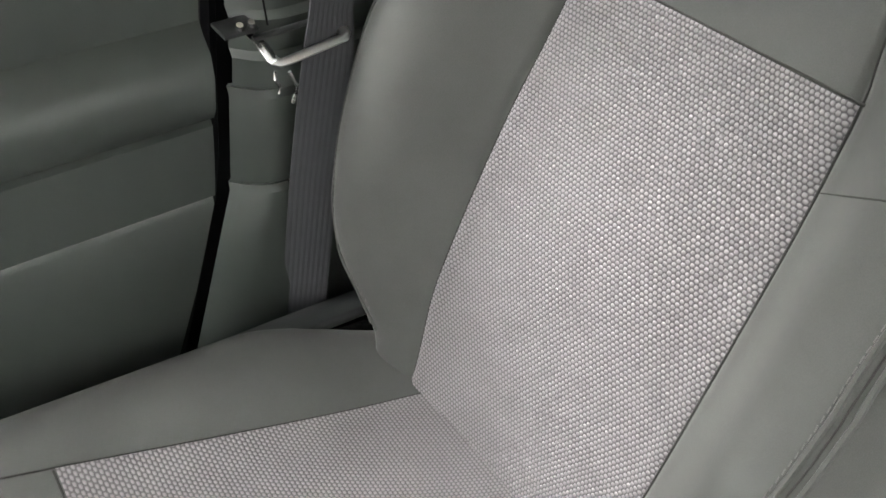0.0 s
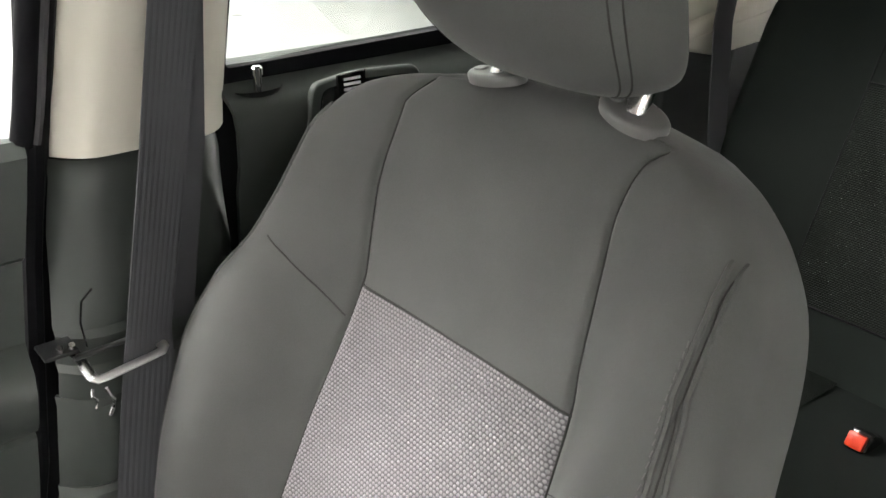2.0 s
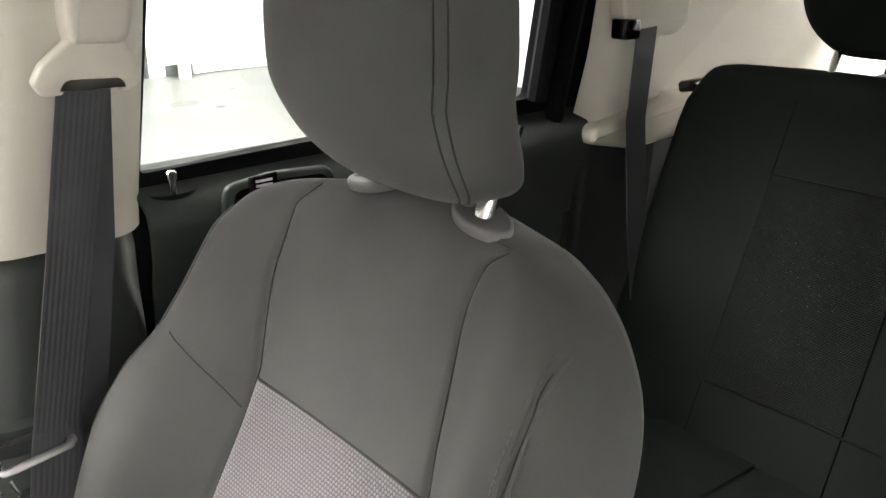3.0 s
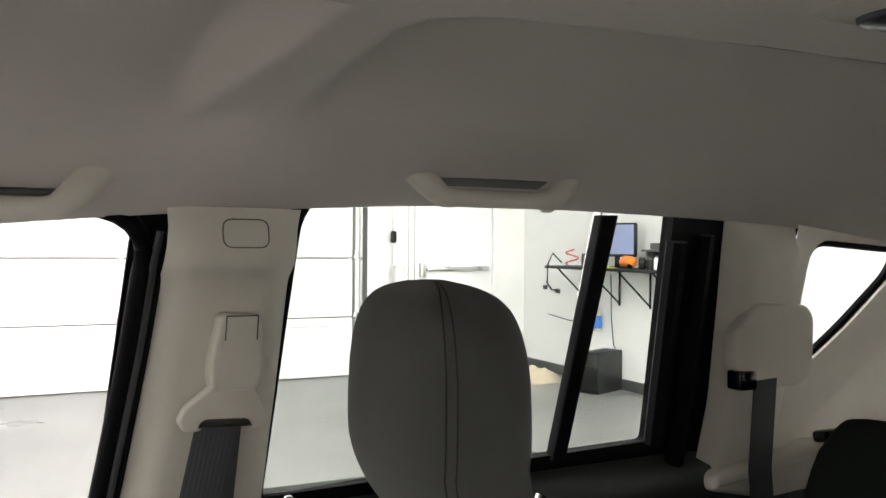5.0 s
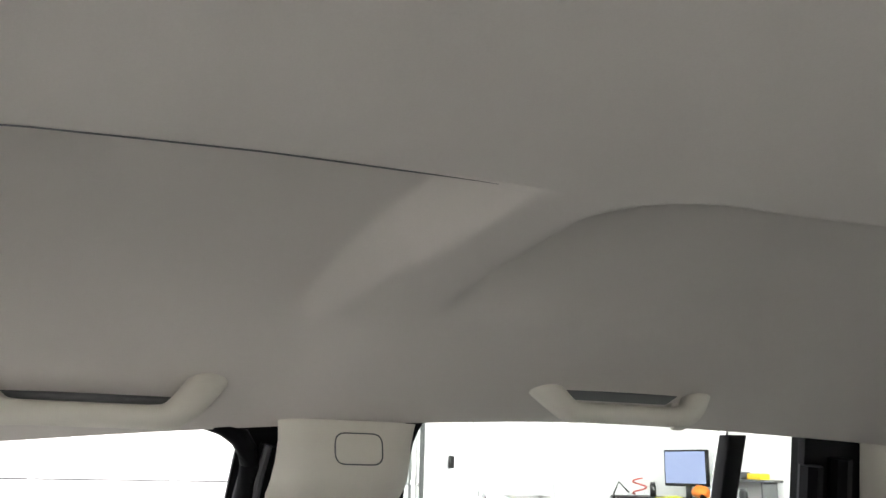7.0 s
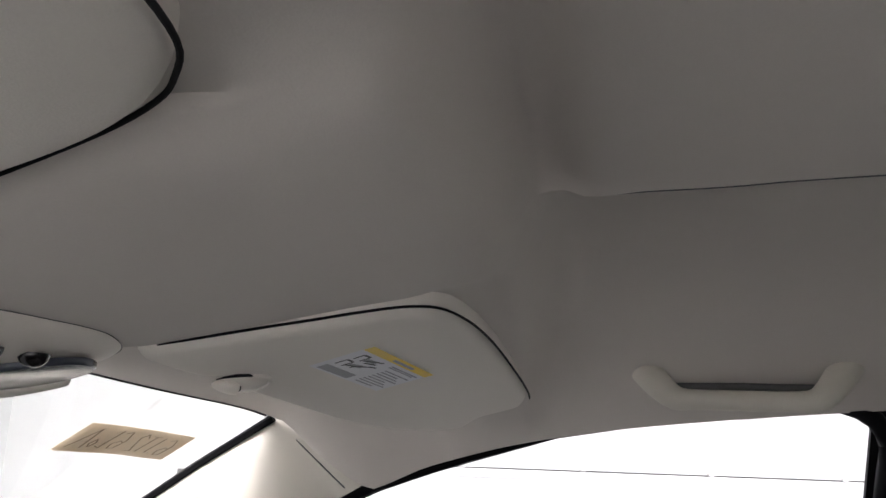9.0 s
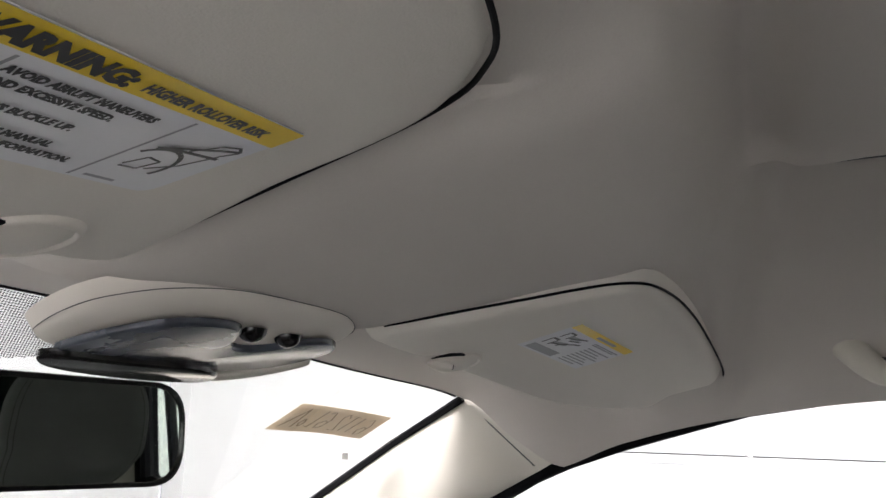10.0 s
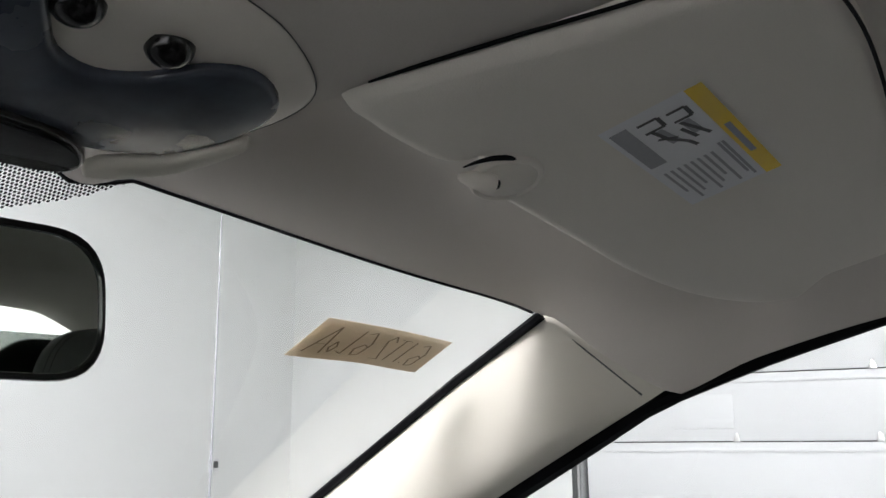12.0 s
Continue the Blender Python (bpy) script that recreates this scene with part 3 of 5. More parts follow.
def lower_profile():
    """Cross-section (x, z) of the front door's inner panel, from the sill down."""
    return [(0.7388, 1.0798), (0.7179, 1.0955), (0.7022, 1.0955), (0.6897, 1.083), (0.6845, 1.0433), (0.6824, 0.9952), (0.6908, 0.9889), (0.6908, 0.9068), (0.6814, 0.8974), (0.6646, 0.886), (0.6563, 0.868), (0.6552, 0.840), (0.6604, 0.8286), (0.672, 0.8244), (0.6646, 0.8181), (0.6625, 0.79), (0.6640, 0.7441), (0.6709, 0.7388), (0.6672, 0.7325), (0.6688, 0.6357), (0.6772, 0.5521), (0.6918, 0.4163), (0.6918, 0.3013)]


GAP = [(0.30, 0.360), (0.416, 0.318), (0.563, 0.264), (0.730, 0.203), (0.834, 0.188), (0.99, 0.164), (1.11, 0.136), (1.32, 0.102), (1.44, 0.087), (1.48, 0.078)]


def fine(profile, k=4):
    out = []
    for (a, b), (c, d) in zip(profile, profile[1:]):
        out += [(a + (c - a) * t / k, b + (d - b) * t / k) for t in range(k)]
    return out + [profile[-1]]


def build_side(sg):
    """Door panels, posts, frames and panes of one side of the car; sg is 1 on the passenger's side."""
    # front door panel
    part("front_door_panel", thicken(sheet([[(sg * x, lerp_table(z, GAP) + 0.012 + t, z) for t in np.linspace(0, 1, 14) * (1.3 - lerp_table(z, GAP))] for x, z in lower_profile()]), 0.006), M_DOOR, car, "dark green-grey moulded front door panel", angle=32)
    # rear door panel
    prof = [(0.735, 1.132), (0.720, 1.129), (0.710, 1.108), (0.692, 1.0985), (0.682, 1.090), (0.677, 1.07), (0.68, 1.03), (0.69, 1.0), (0.70, 0.9), (0.69, 0.87), (0.69, 0.8), (0.70, 0.78), (0.71, 0.34)]
    part("rear_door_panel", thicken(sheet([[(sg * x, y, z) for y in np.linspace(-0.042, -0.76, 18)] for x, z in prof]), 0.006), M_DOOR, car, "dark green-grey moulded rear door panel")
    # black posts of the body behind the trims
    part("door_seal", slab([(0.110, 1.48), (0.150, 1.095), (-0.040, 1.095), (-0.050, 1.13), (-0.080, 1.48)], lambda u, v, n: (sg * (side_x(v) + 0.024 + n), u, v), 0.01), M_BLACK, car)
    tube_pts = [(sg * (side_x(z) + 0.008), lerp_table(z, GAP) + 0.012, z) for z in np.linspace(1.09, 1.435, 14)]
    tube_pts += [(sg * (side_x(z) + 0.008), y, z) for y, z in ((0.104, 1.449), (0.113, 1.462), (0.128, 1.472), (0.15, 1.479), (0.25, 1.482))]
    part("door_seal", tube(tube_pts, 0.0105, 10), M_BLACK, car)
    part("door_seal", tube([(sg * (side_x(z) + 0.004), lerp_table(z, GAP) + 0.0005, z) for z in np.linspace(1.09, 1.455, 14)], 0.0045, 8), M_SEAL, car, "grey lip of the door seal")
    part("door_seal", tube([(sg * (side_x(z) + 0.012), lerp_table(z, GAP) - 0.002, z) for z in np.linspace(0.36, 1.455, 26)], 0.010, 8), M_BLACK, car)
    part("rear_post", slab([(-0.635, 1.50), (-0.655, 1.12), (-0.95, 1.02), (-1.02, 1.05), (-0.93, 1.225), (-0.895, 1.46), (-0.90, 1.50)], lambda u, v, n: (sg * (side_x(v) + 0.02 + n), u, v), 0.01), M_BLACK, car)
    part("door_seal", tube([(sg * (side_x(z) + 0.010), y, z) for y, z in ((-.655, 1.14), (-.648, 1.30), (-.642, 1.45))], 0.016, 8), M_BLACK, car)
    part("door_seal", tube([(sg * (side_x(z) + 0.012), y, z) for y, z in ((-.70, 1.08), (-.700, 1.30), (-.695, 1.46))], 0.016, 8), M_BLACK, car)
    # window frame of the rear door
    outer = rounded([(-0.036, 1.112), (-0.072, 1.517), (-0.660, 1.517), (-0.672, 1.118)], [.01, .045, .02, .01], 8)
    inner = rounded([(-0.049, 1.128), (-0.079, 1.507), (-0.634, 1.503), (-0.650, 1.142)], [.008, .060, .015, .01], 8)
    bm = bmesh.new()
    loops = []
    for ring, off in ((outer, 0.004), (inner, 0.004), (inner, 0.03), (outer, 0.03)):
        loops.append([bm.verts.new((sg * (side_x(v) + off + 0.012), u, v)) for u, v in ring])
    for a, b in zip(loops, loops[1:] + loops[:1]):
        for i in range(len(a)):
            j = (i + 1) % len(a)
            bm.faces.new((a[i], a[j], b[j], b[i]))
    part("window_frame", bm, M_BLACK, car)
    part("window_divider", slab([(-0.470, 1.13), (-0.494, 1.13), (-0.530, 1.485), (-0.502, 1.485)], lambda u, v, n: (sg * (side_x(v) + 0.008 + n), u, v), 0.022, 0.003), M_BLACK, car)
    g1 = part("pane", slab([(-0.04, 1.11), (-0.07, 1.50), (-0.50, 1.50), (-0.475, 1.11)], lambda u, v, n: (sg * (side_x(v) + 0.026 + n), u, v), 0.004), M_TINT, car)
    g2 = part("pane", slab([(-0.485, 1.11), (-0.515, 1.50), (-0.655, 1.50), (-0.665, 1.11)], lambda u, v, n: (sg * (side_x(v) + 0.026 + n), u, v), 0.004), M_TINT, car)
    g3 = part("pane", slab([(0.105, 1.08), (0.09, 1.50), (0.50, 1.46), (0.86, 1.30), (1.15, 1.08)], lambda u, v, n: (sg * (side_x(v) + 0.026 + n), u, v), 0.004), M_GLASS, car)
    g4 = part("pane", slab([(-0.90, 1.18), (-0.89, 1.47), (-1.18, 1.46), (-1.18, 1.38), (-0.97, 1.18)], lambda u, v, n: (sg * (side_x(v) + 0.03 + n), u, v), 0.004), M_TINT, car)
    for g in (g1, g2, g3, g4):
        g.visible_shadow = False
    if sg == -1:
        bpy.data.objects.remove(g3)
        # Driver-side rear panes, out of direct view, dimmed to keep light out.
        for g in (g1, g2, g4):
            g.data.materials[0] = M_DIMPANE
    part("centre_post", slab([(0.150, 1.10), (0.30, 0.50), (0.34, 0.34), (-0.12, 0.34), (-0.10, 1.10)], lambda u, v, n: (sg * (0.722 + n), u, v), 0.012), M_BLACK, car)
    # roof frame over the doors
    part("roof_frame", slab([(0.98, 1.21), (0.75, 1.335), (0.5, 1.425), (0.2, 1.476), (-0.3, 1.508), (-0.75, 1.498), (-1.1, 1.465), (-1.8, 1.38), (-1.8, 1.60), (0.4, 1.60), (0.75, 1.48), (1.1, 1.25)],
                            lambda u, v, n: (sg * (side_x(v) + 0.016 + n), u, v), 0.01), M_BLACK, car)
    # rear corner trim around the quarter window
    hole = rounded([(-0.903, 1.220), (-0.912, 1.455), (-1.130, 1.441), (-1.118, 1.398), (-1.013, 1.300)], [.008, .045, .022, .025, .05], 6)
    big = []
    for u, v in hole:
        d = Vector((u + 0.98, v - 1.33))
        s = 3.0
        big.append((min(max(-0.98 + d.x * s, -1.85), -0.86), min(max(1.33 + d.y * s, 1.04), 1.48)))
    bm = bmesh.new()
    a = [bm.verts.new((sg * (side_x(v) + 0.022), u, v)) for u, v in hole]
    b = [bm.verts.new((sg * (side_x(v) - 0.002), -0.98 + (u + 0.98) * 1.03, 1.34 + (v - 1.34) * 1.02)) for u, v in hole]
    c = [bm.verts.new((sg * (side_x(v) - 0.012), u, v)) for u, v in big]
    for p, q in ((a, b), (b, c)):
        for i in range(len(p)):
            j = (i + 1) % len(p)
            bm.faces.new((p[i], p[j], q[j], q[i]))
    part("rear_corner_trim", bm, M_CREAM, car, "cream moulded rear corner trim", angle=50)
    part("door_seal", tube([(sg * (side_x(v) + 0.012), u, v) for u, v in hole], 0.008, 8, closed=True), M_BLACK, car)
    part("cargo_panel", slab([(-0.72, 0.34), (-0.72, 1.06), (-1.86, 1.06), (-1.86, 0.34)], lambda u, v, n: (sg * (0.715 - n), u, v), 0.02, 0.006), M_DARK, car)
    part("rear_corner_trim", slab([(-0.90, 1.05), (-0.93, 1.17), (-1.04, 1.25), (-1.14, 1.35), (-1.20, 1.47), (-1.86, 1.47), (-1.86, 1.05)], lambda u, v, n: (sg * (side_x(v) + 0.018 - n), u, v), 0.012), M_CREAM, car)
    # windscreen pillar trim
    glass_edge = [(0.632, 0.797, 1.447), (0.640, 0.895, 1.388), (0.652, 1.07, 1.270), (0.68, 1.35, 1.085)]
    door_edge = [(0.645, 0.700, 1.362), (0.652, 0.765, 1.326), (0.668, 0.880, 1.262), (0.70, 1.16, 1.09)]
    rows = []
    for i in range(25):
        t = i / 24 * 3
        k = min(int(t), 2)
        f = t - k
        A1 = Vector(glass_edge[k]).lerp(Vector(glass_edge[k + 1]), f)
        B1 = Vector(door_edge[k]).lerp(Vector(door_edge[k + 1]), f)
        row = []
        for j in range(15):
            w = j / 14
            p = A1.lerp(B1, w)
            bulge = math.sin(math.pi * w) ** 0.8
            p = p + Vector((-0.030, -0.012, -0.030)) * bulge * sstep(-0.5, 6, i)
            row.append((sg * p.x, p.y, p.z))
        if i == 0:
            rows.append([(x, y - 0.03, z + 0.018) for x, y, z in row])
        rows.append(row)
    part("windscreen_pillar_trim", thicken(sheet(rows), 0.004), M_CREAM, car, "cream windscreen pillar trim", angle=60)
    part("trim_joint", tube([Vector(p) + Vector((-sg * 0.0006, -0.0008, -0.0006)) for p in rows[1][4:14]], [0.0004] + [0.0009] * 8 + [0.0012], 6), M_BASEBOARD, car, "dark joint at the head of the pillar trim")
    part("door_seal", tube([(sg * (x + 0.012), y + 0.008, z - 0.006) for x, y, z in
                            [(0.640, 0.45, 1.442), (0.645, 0.55, 1.414), (0.650, 0.64, 1.388)] + door_edge], [0.004, 0.006, 0.008, 0.010, 0.012, 0.013, 0.013], 8), M_BLACK, car)
    part("glass_seal", tube([(sg * (x - 0.004), y, z) for x, y, z in glass_edge], 0.006, 8), M_BLACK, car)


build_side(1)
build_side(-1)


# windscreen
def glass_z(x, y):
    return 1.487 - 0.28 * x * x - 0.63 * (y - 0.921)


rows = [[(x, header_y(x) - 0.03 + t, glass_z(x, header_y(x) - 0.03 + t)) for x in np.linspace(-0.70, 0.70, 25)] for t in np.linspace(0, 0.72, 14)]
ws = part("windscreen", thicken(sheet(rows), 0.004), M_GLASS, car, "curved windscreen glass")
ws.visible_shadow = False
# Rear pane, dimmed to cut the light from behind.
rows = [[(x, -1.83 - 0.03 * (1.4 - z), z) for x in np.linspace(-0.6, 0.6, 9)] for z in np.linspace(1.08, 1.42, 5)]
rg = part("rear_pane", thicken(sheet(rows), 0.004), M_DIMPANE, car)
rg.visible_shadow = False
head = [(x, header_y(x) + 0.002, liner_z(x, header_y(x)) - 0.0002) for x in np.linspace(0.62, -0.62, 60)]
part("header_seal", tube(head, 0.0016, 6), M_BLACK, car, "thin black seal along the head of the windscreen")
# printed dot band at the top centre of the windscreen: fine bars
pts, faces = [], []
for i in range(158):
    for k in range(46):
        x = -0.205 + 0.0026 * (i + 0.5 * (k % 2))
        y = header_y(x) - 0.015 + 0.0023 * k
        if y > header_y(x) + 0.082 * max(0.0, 1 - (x / 0.205) ** 2) ** 0.7:
            continue
        w = 0.00085
        n0 = len(pts)
        pts += [(a, b, glass_z(a, b) - 0.0035) for a, b in ((x - w, y - w), (x + w, y - w), (x + w, y + w), (x - w, y + w))]
        faces.append((n0, n0 + 1, n0 + 2, n0 + 3))
me = bpy.data.meshes.new("shade_band")
me.from_pydata([(a, b, c - 0.3) for a, b, c in pts], [], faces)
me.materials.append(M_BLACK)
band = tagged(new("shade_band", me), "fine printed shade dots on the glass", kind="stuff")
band.parent = car
# front wing, bonnet and the aerial on the passenger's wing
for sg in (-1, 1):
    part("wing", boxed((0.20, 1.5, 0.60), pose(sg * 0.84, 2.05, 0.66), 0.05, 4), M_PAINT, car)
part("bonnet", boxed((1.50, 1.2, 0.08), pose(0, 2.20, 0.93, -2, 0, 0), 0.03, 3), M_PAINT, car)
aerial = thing("aerial", (0.897, 1.45, 0.955), "thin black whip aerial on the front wing", "aerial")
part("base", tube([(0.897, 1.45, 0.955), (0.897, 1.45, 0.975), (0.897, 1.45, 0.99)], [0.016, 0.014, 0.006], 14), M_BLACK, aerial)
part("mast", tube([(0.8975, 1.449, 0.98), (0.8965, 1.450, 1.50), (0.895, 1.453, 1.82)], [0.0026, 0.0017, 0.0012], 8), M_GREYINK, aerial)


# ---- pillar trims ----
def pillar_sheet(sg, edges, zs, bulge, inset, cols=17):
    """A moulded trim between a front and a rear edge (tables of z, y) over heights zs."""
    rows = []
    for z in zs:
        yf, yr = lerp_table(z, edges[0]), lerp_table(z, edges[1])
        row = []
        for j in range(cols):
            w = j / (cols - 1)
            e = min(w, 1 - w) * 2
            lift = bulge * (1 - (1 - min(e * 2.2, 1.0)) ** 2.2) * (1 - 0.9 * sstep(1.435, 1.478, z))
            row.append((sg * (side_x(z) + 0.016 - inset(z) - lift), yf + (yr - yf) * w, z))
        rows.append(row)
    return sheet(rows)


for sg in (1, -1):
    zs = list(np.linspace(1.072, 1.39, 14)) + [1.402, 1.408, 1.414, 1.422, 1.44, 1.46, 1.481]
    up = part("centre_pillar_trim", thicken(pillar_sheet(sg, ([(1.07, 0.128), (1.11, 0.122), (1.32, 0.092), (1.44, 0.076), (1.462, 0.076), (1.481, 0.079)], [(1.07, -0.041), (1.286, -0.055), (1.437, -0.063), (1.462, -0.063), (1.481, -0.066)]),
                                                         zs, 0.028, lambda z: 0.022 * sstep(1.396, 1.425, z)), 0.003), M_CREAM, car, "cream centre pillar trim", angle=60)
    if sg == 1:
        ring = rounded([(0.024, 1.4375), (0.024, 1.4685), (-0.026, 1.4685), (-0.026, 1.4375)], 0.011, 5)
        part("cap_groove", tube([(side_x(z) + 0.0122 - 0.022 * sstep(1.396, 1.425, z) - 0.028 * (1 - 0.9 * sstep(1.435, 1.478, z)) - 0.008 * sstep(1.445, 1.468, z), y, z) for y, z in ring], 0.0008, 6, closed=True), M_BASEBOARD, up, "outlined oblong clip cover")
    zl = [0.33, 0.45, 0.55, 0.65, 0.726, 0.732, 0.738, 0.78, 0.829, 0.836, 0.843, 0.853, 0.863, 0.870, 0.876, 0.899, 0.905, 0.911, 0.95, 1.0, 1.03, 1.05, 1.062, 1.069]

    def lower_inset(z):
        step = 0.0
        if 0.842 <= z <= 0.871:
            step = 0.008
        if abs(z - 0.732) < 0.004 or abs(z - 0.836) < 0.004:
            step = -0.006
        return 0.016 * (1 - sstep(0.92, 1.03, z)) + 0.008 * (z < 0.906) + step + 0.004 - 0.010 * sstep(1.055, 1.069, z)
    part("centre_pillar_base", thicken(pillar_sheet(sg, ([(a, b - 0.014) for a, b in GAP], [(0.33, -0.01), (0.8, -0.025), (1.07, -0.036)]), zl, 0.03, lower_inset), 0.003), M_DOOR, car, "dark green-grey lower centre pillar trim", angle=35)
    zc = list(np.linspace(1.07, 1.50, 22))
    part("rear_pillar_trim", thicken(pillar_sheet(sg, ([(1.07, -0.748), (1.2, -0.754), (1.37, -0.740), (1.5, -0.727)], [(1.07, -0.90), (1.2, -0.905), (1.34, -0.91), (1.44, -0.885), (1.5, -0.87)]),
                                                  zc, 0.03, lambda z: 0.004), 0.003), M_CREAM, car, "cream rear pillar trim", angle=60)

# belt slot housing on the rear pillar
housing = part("belt_housing", slab(rounded([(-0.752, 1.256), (-0.738, 1.318), (-0.785, 1.357), (-0.887, 1.352), (-0.905, 1.332), (-0.912, 1.240), (-0.882, 1.223), (-0.797, 1.226)], 0.012),
                                    lambda u, v, n: (side_x(v) - 0.016 - n * (0.55 + 0.45 * (1.34 - v) / .13), u, v), 0.036, -0.010), M_CREAM, car, "cream belt housing on the rear pillar")
part("belt_slot", boxed((0.03, 0.035, 0.03), pose(0.632, -0.768, 1.240), 0.004), M_GLOSSBLACK, housing)
ledge = part("rear_trim_shelf", slab(rounded([(-0.735, 1.065), (-0.74, 1.09), (-0.95, 1.12), (-1.05, 1.115), (-1.05, 1.05), (-0.85, 1.04)], 0.012), lambda u, v, n: (0.705 - n, u, v), 0.05, -0.012), M_CREAM, car, "cream trim ledge below the rear pillar")
part("rear_belt_guide", boxed((0.03, 0.06, 0.02), pose(0.640, -0.975, 1.135, 0, 12, 0), 0.006), M_GLOSSBLACK, car)
part("rear_pillar_base", slab(rounded([(-0.70, 0.4), (-0.745, 1.066), (-0.93, 1.05), (-0.90, 0.4)], 0.02), lambda u, v, n: (0.705 - n, u, v), 0.03, -0.01), M_DARK, car, "dark lower rear pillar trim")

# rear door sill details: lock knob and latch cup
part("knob_well", sheet([[(0.702 - 0.012 * math.cos(a) * r, -0.081 + 0.024 * math.sin(a) * r, 1.1005 - 0.012 * (1 - r * r)) for a in np.linspace(0, 2 * math.pi, 25)] for r in (0.05, .4, .7, .9, 1.0, 1.15)]), M_DARK, car)
knob = thing("lock_knob", (0.702, -0.081, 1.087), "black door lock knob with a chrome tip", "lock knob")
part("collar", tube([(0.702, -0.081, 1.091), (0.702, -0.081, 1.095), (0.702, -0.081, 1.097)], [0.013, 0.013, 0.009], 18), M_GLOSSBLACK, knob)
part("stem", tube([(0.702, -0.081, 1.093), (0.702, -0.081, 1.119)], 0.0045, 12), M_CHROME, knob, "chrome stem")
part("tip", tube([(0.702, -0.081, 1.119), (0.702, -0.081, 1.126), (0.702, -0.081, 1.128)], [0.0062, 0.0062, 0.004], 12), M_CHROME, knob, "chrome knob tip")
cup = part("latch_cup", slab(rounded([(-0.12, 1.055), (-0.13, 1.106), (-0.185, 1.113), (-0.27, 1.108), (-0.29, 1.05)], 0.012), lambda u, v, n: (0.682 - n, u, v), 0.008, -0.004), M_DOOR, car, "dark green-grey latch surround")
part("latch_recess", slab(rounded([(-0.133, 1.058), (-0.141, 1.099), (-0.188, 1.104), (-0.26, 1.1), (-0.28, 1.056)], 0.01), lambda u, v, n: (0.6745 - n, u, v), 0.003), M_GLOSSBLACK, cup)
part("lock_label", slab([(-0.156, 1.066), (-0.156, 1.113), (-0.192, 1.115), (-0.192, 1.066)], lambda u, v, n: (0.671 - n, u, v), 0.004, 0.001), M_GLOSSBLACK, cup, "black latch label with white marks")
bm = bmesh.new()
for i in range(3):
    box(bm, (0.0008, 0.021, 0.0028), pose(0.6664, -0.174, 1.108 - 0.0055 * i))
part("print_bars", bm, M_PAPER, cup, "white printed bars")


# ---- passenger seat ----
SO, SV, SN = Vector((0.3585, 0.072, 0.638)), Vector((0, -0.391, 0.920)), Vector((0, 0.920, 0.391))
HALF = [(-0.10, .17), (0.0, .175), (.05, .195), (.085, .222), (.13, .254), (.2, .272), (.27, .276), (.34, .264), (.39, .247), (.44, .241), (.49, .242), (.53, .220), (.56, .176), (.578, .116), (.590, .045)]
HALF_R = [(-0.10, .17), (0.0, .17), (.05, .19), (.085, .212), (.13, .242), (.2, .256), (.27, .250), (.34, .238), (.39, .230), (.44, .2235), (.49, .212), (.53, .189), (.56, .155), (.578, .108), (.590, .045)]
BOLSTER = [(-0.12, 0.012), (0.05, 0.074), (0.27, 0.080), (0.34, 0.074), (0.40, 0.050), (0.46, 0.036), (0.52, 0.022), (0.58, 0.010)]
GROOVE_L = [(0, .120), (.1, .130), (.25, .127), (.386, .1195), (.431, .128), (.49, .137), (.54, .137), (.567, .117)]
GROOVE_R = [(0, .120), (.1, .130), (.25, .127), (.386, .117), (.414, .110), (.48, .100), (.52, .095), (.555, .101), (.57, .118)]


def groove(u, v):
    return smooth_table(v, GROOVE_L if u > 0 else GROOVE_R)


def back_n(u, v, h):
    """How far the backrest's front stands out at (u, v)."""
    au = abs(u)
    bol = smooth_table(v, BOLSTER) * (1.0 if u > 0 else 0.85)
    n = -0.006 * math.cos(min(au / 0.12, 1) * math.pi / 2) + bol * sstep(0.112, 0.205, au)
    n += 0.010 * math.exp(-((v - 0.20) / 0.10) ** 2) * math.exp(-(au / 0.1) ** 2)
    n -= 0.0045 * math.exp(-((au - groove(u, v)) / 0.0035) ** 2)
    r = 0.055 - 0.018 * sstep(0.34, 0.42, v)
    t = min(max((au - (h - r)) / r, 0.0), 1.0)
    n -= 1.05 * r * (1 - math.sqrt(max(1 - t * t, 0)))
    tv = min(max((v - 0.545) / 0.046, 0.0), 1.0)
    n -= 0.032 * (1 - math.sqrt(max(1 - tv * tv * 0.98, 0)))
    return n


def narrow(u, v):
    """The tunnel side of the backrest is a little narrower than the door side."""
    g = groove(u, v)
    h = smooth_table(v, HALF)
    if u > -g or h < g + 0.01:
        return u
    return -g + (u + g) * (smooth_table(v, HALF_R) - g) / (h - g)


def seat_point(u, v, n):
    return SO + Vector((u, 0, 0)) + SV * v + SN * n


def on_back(u, v, lift=0.0):
    return seat_point(narrow(u, v), v, back_n(u, v, smooth_table(v, HALF)) + lift)


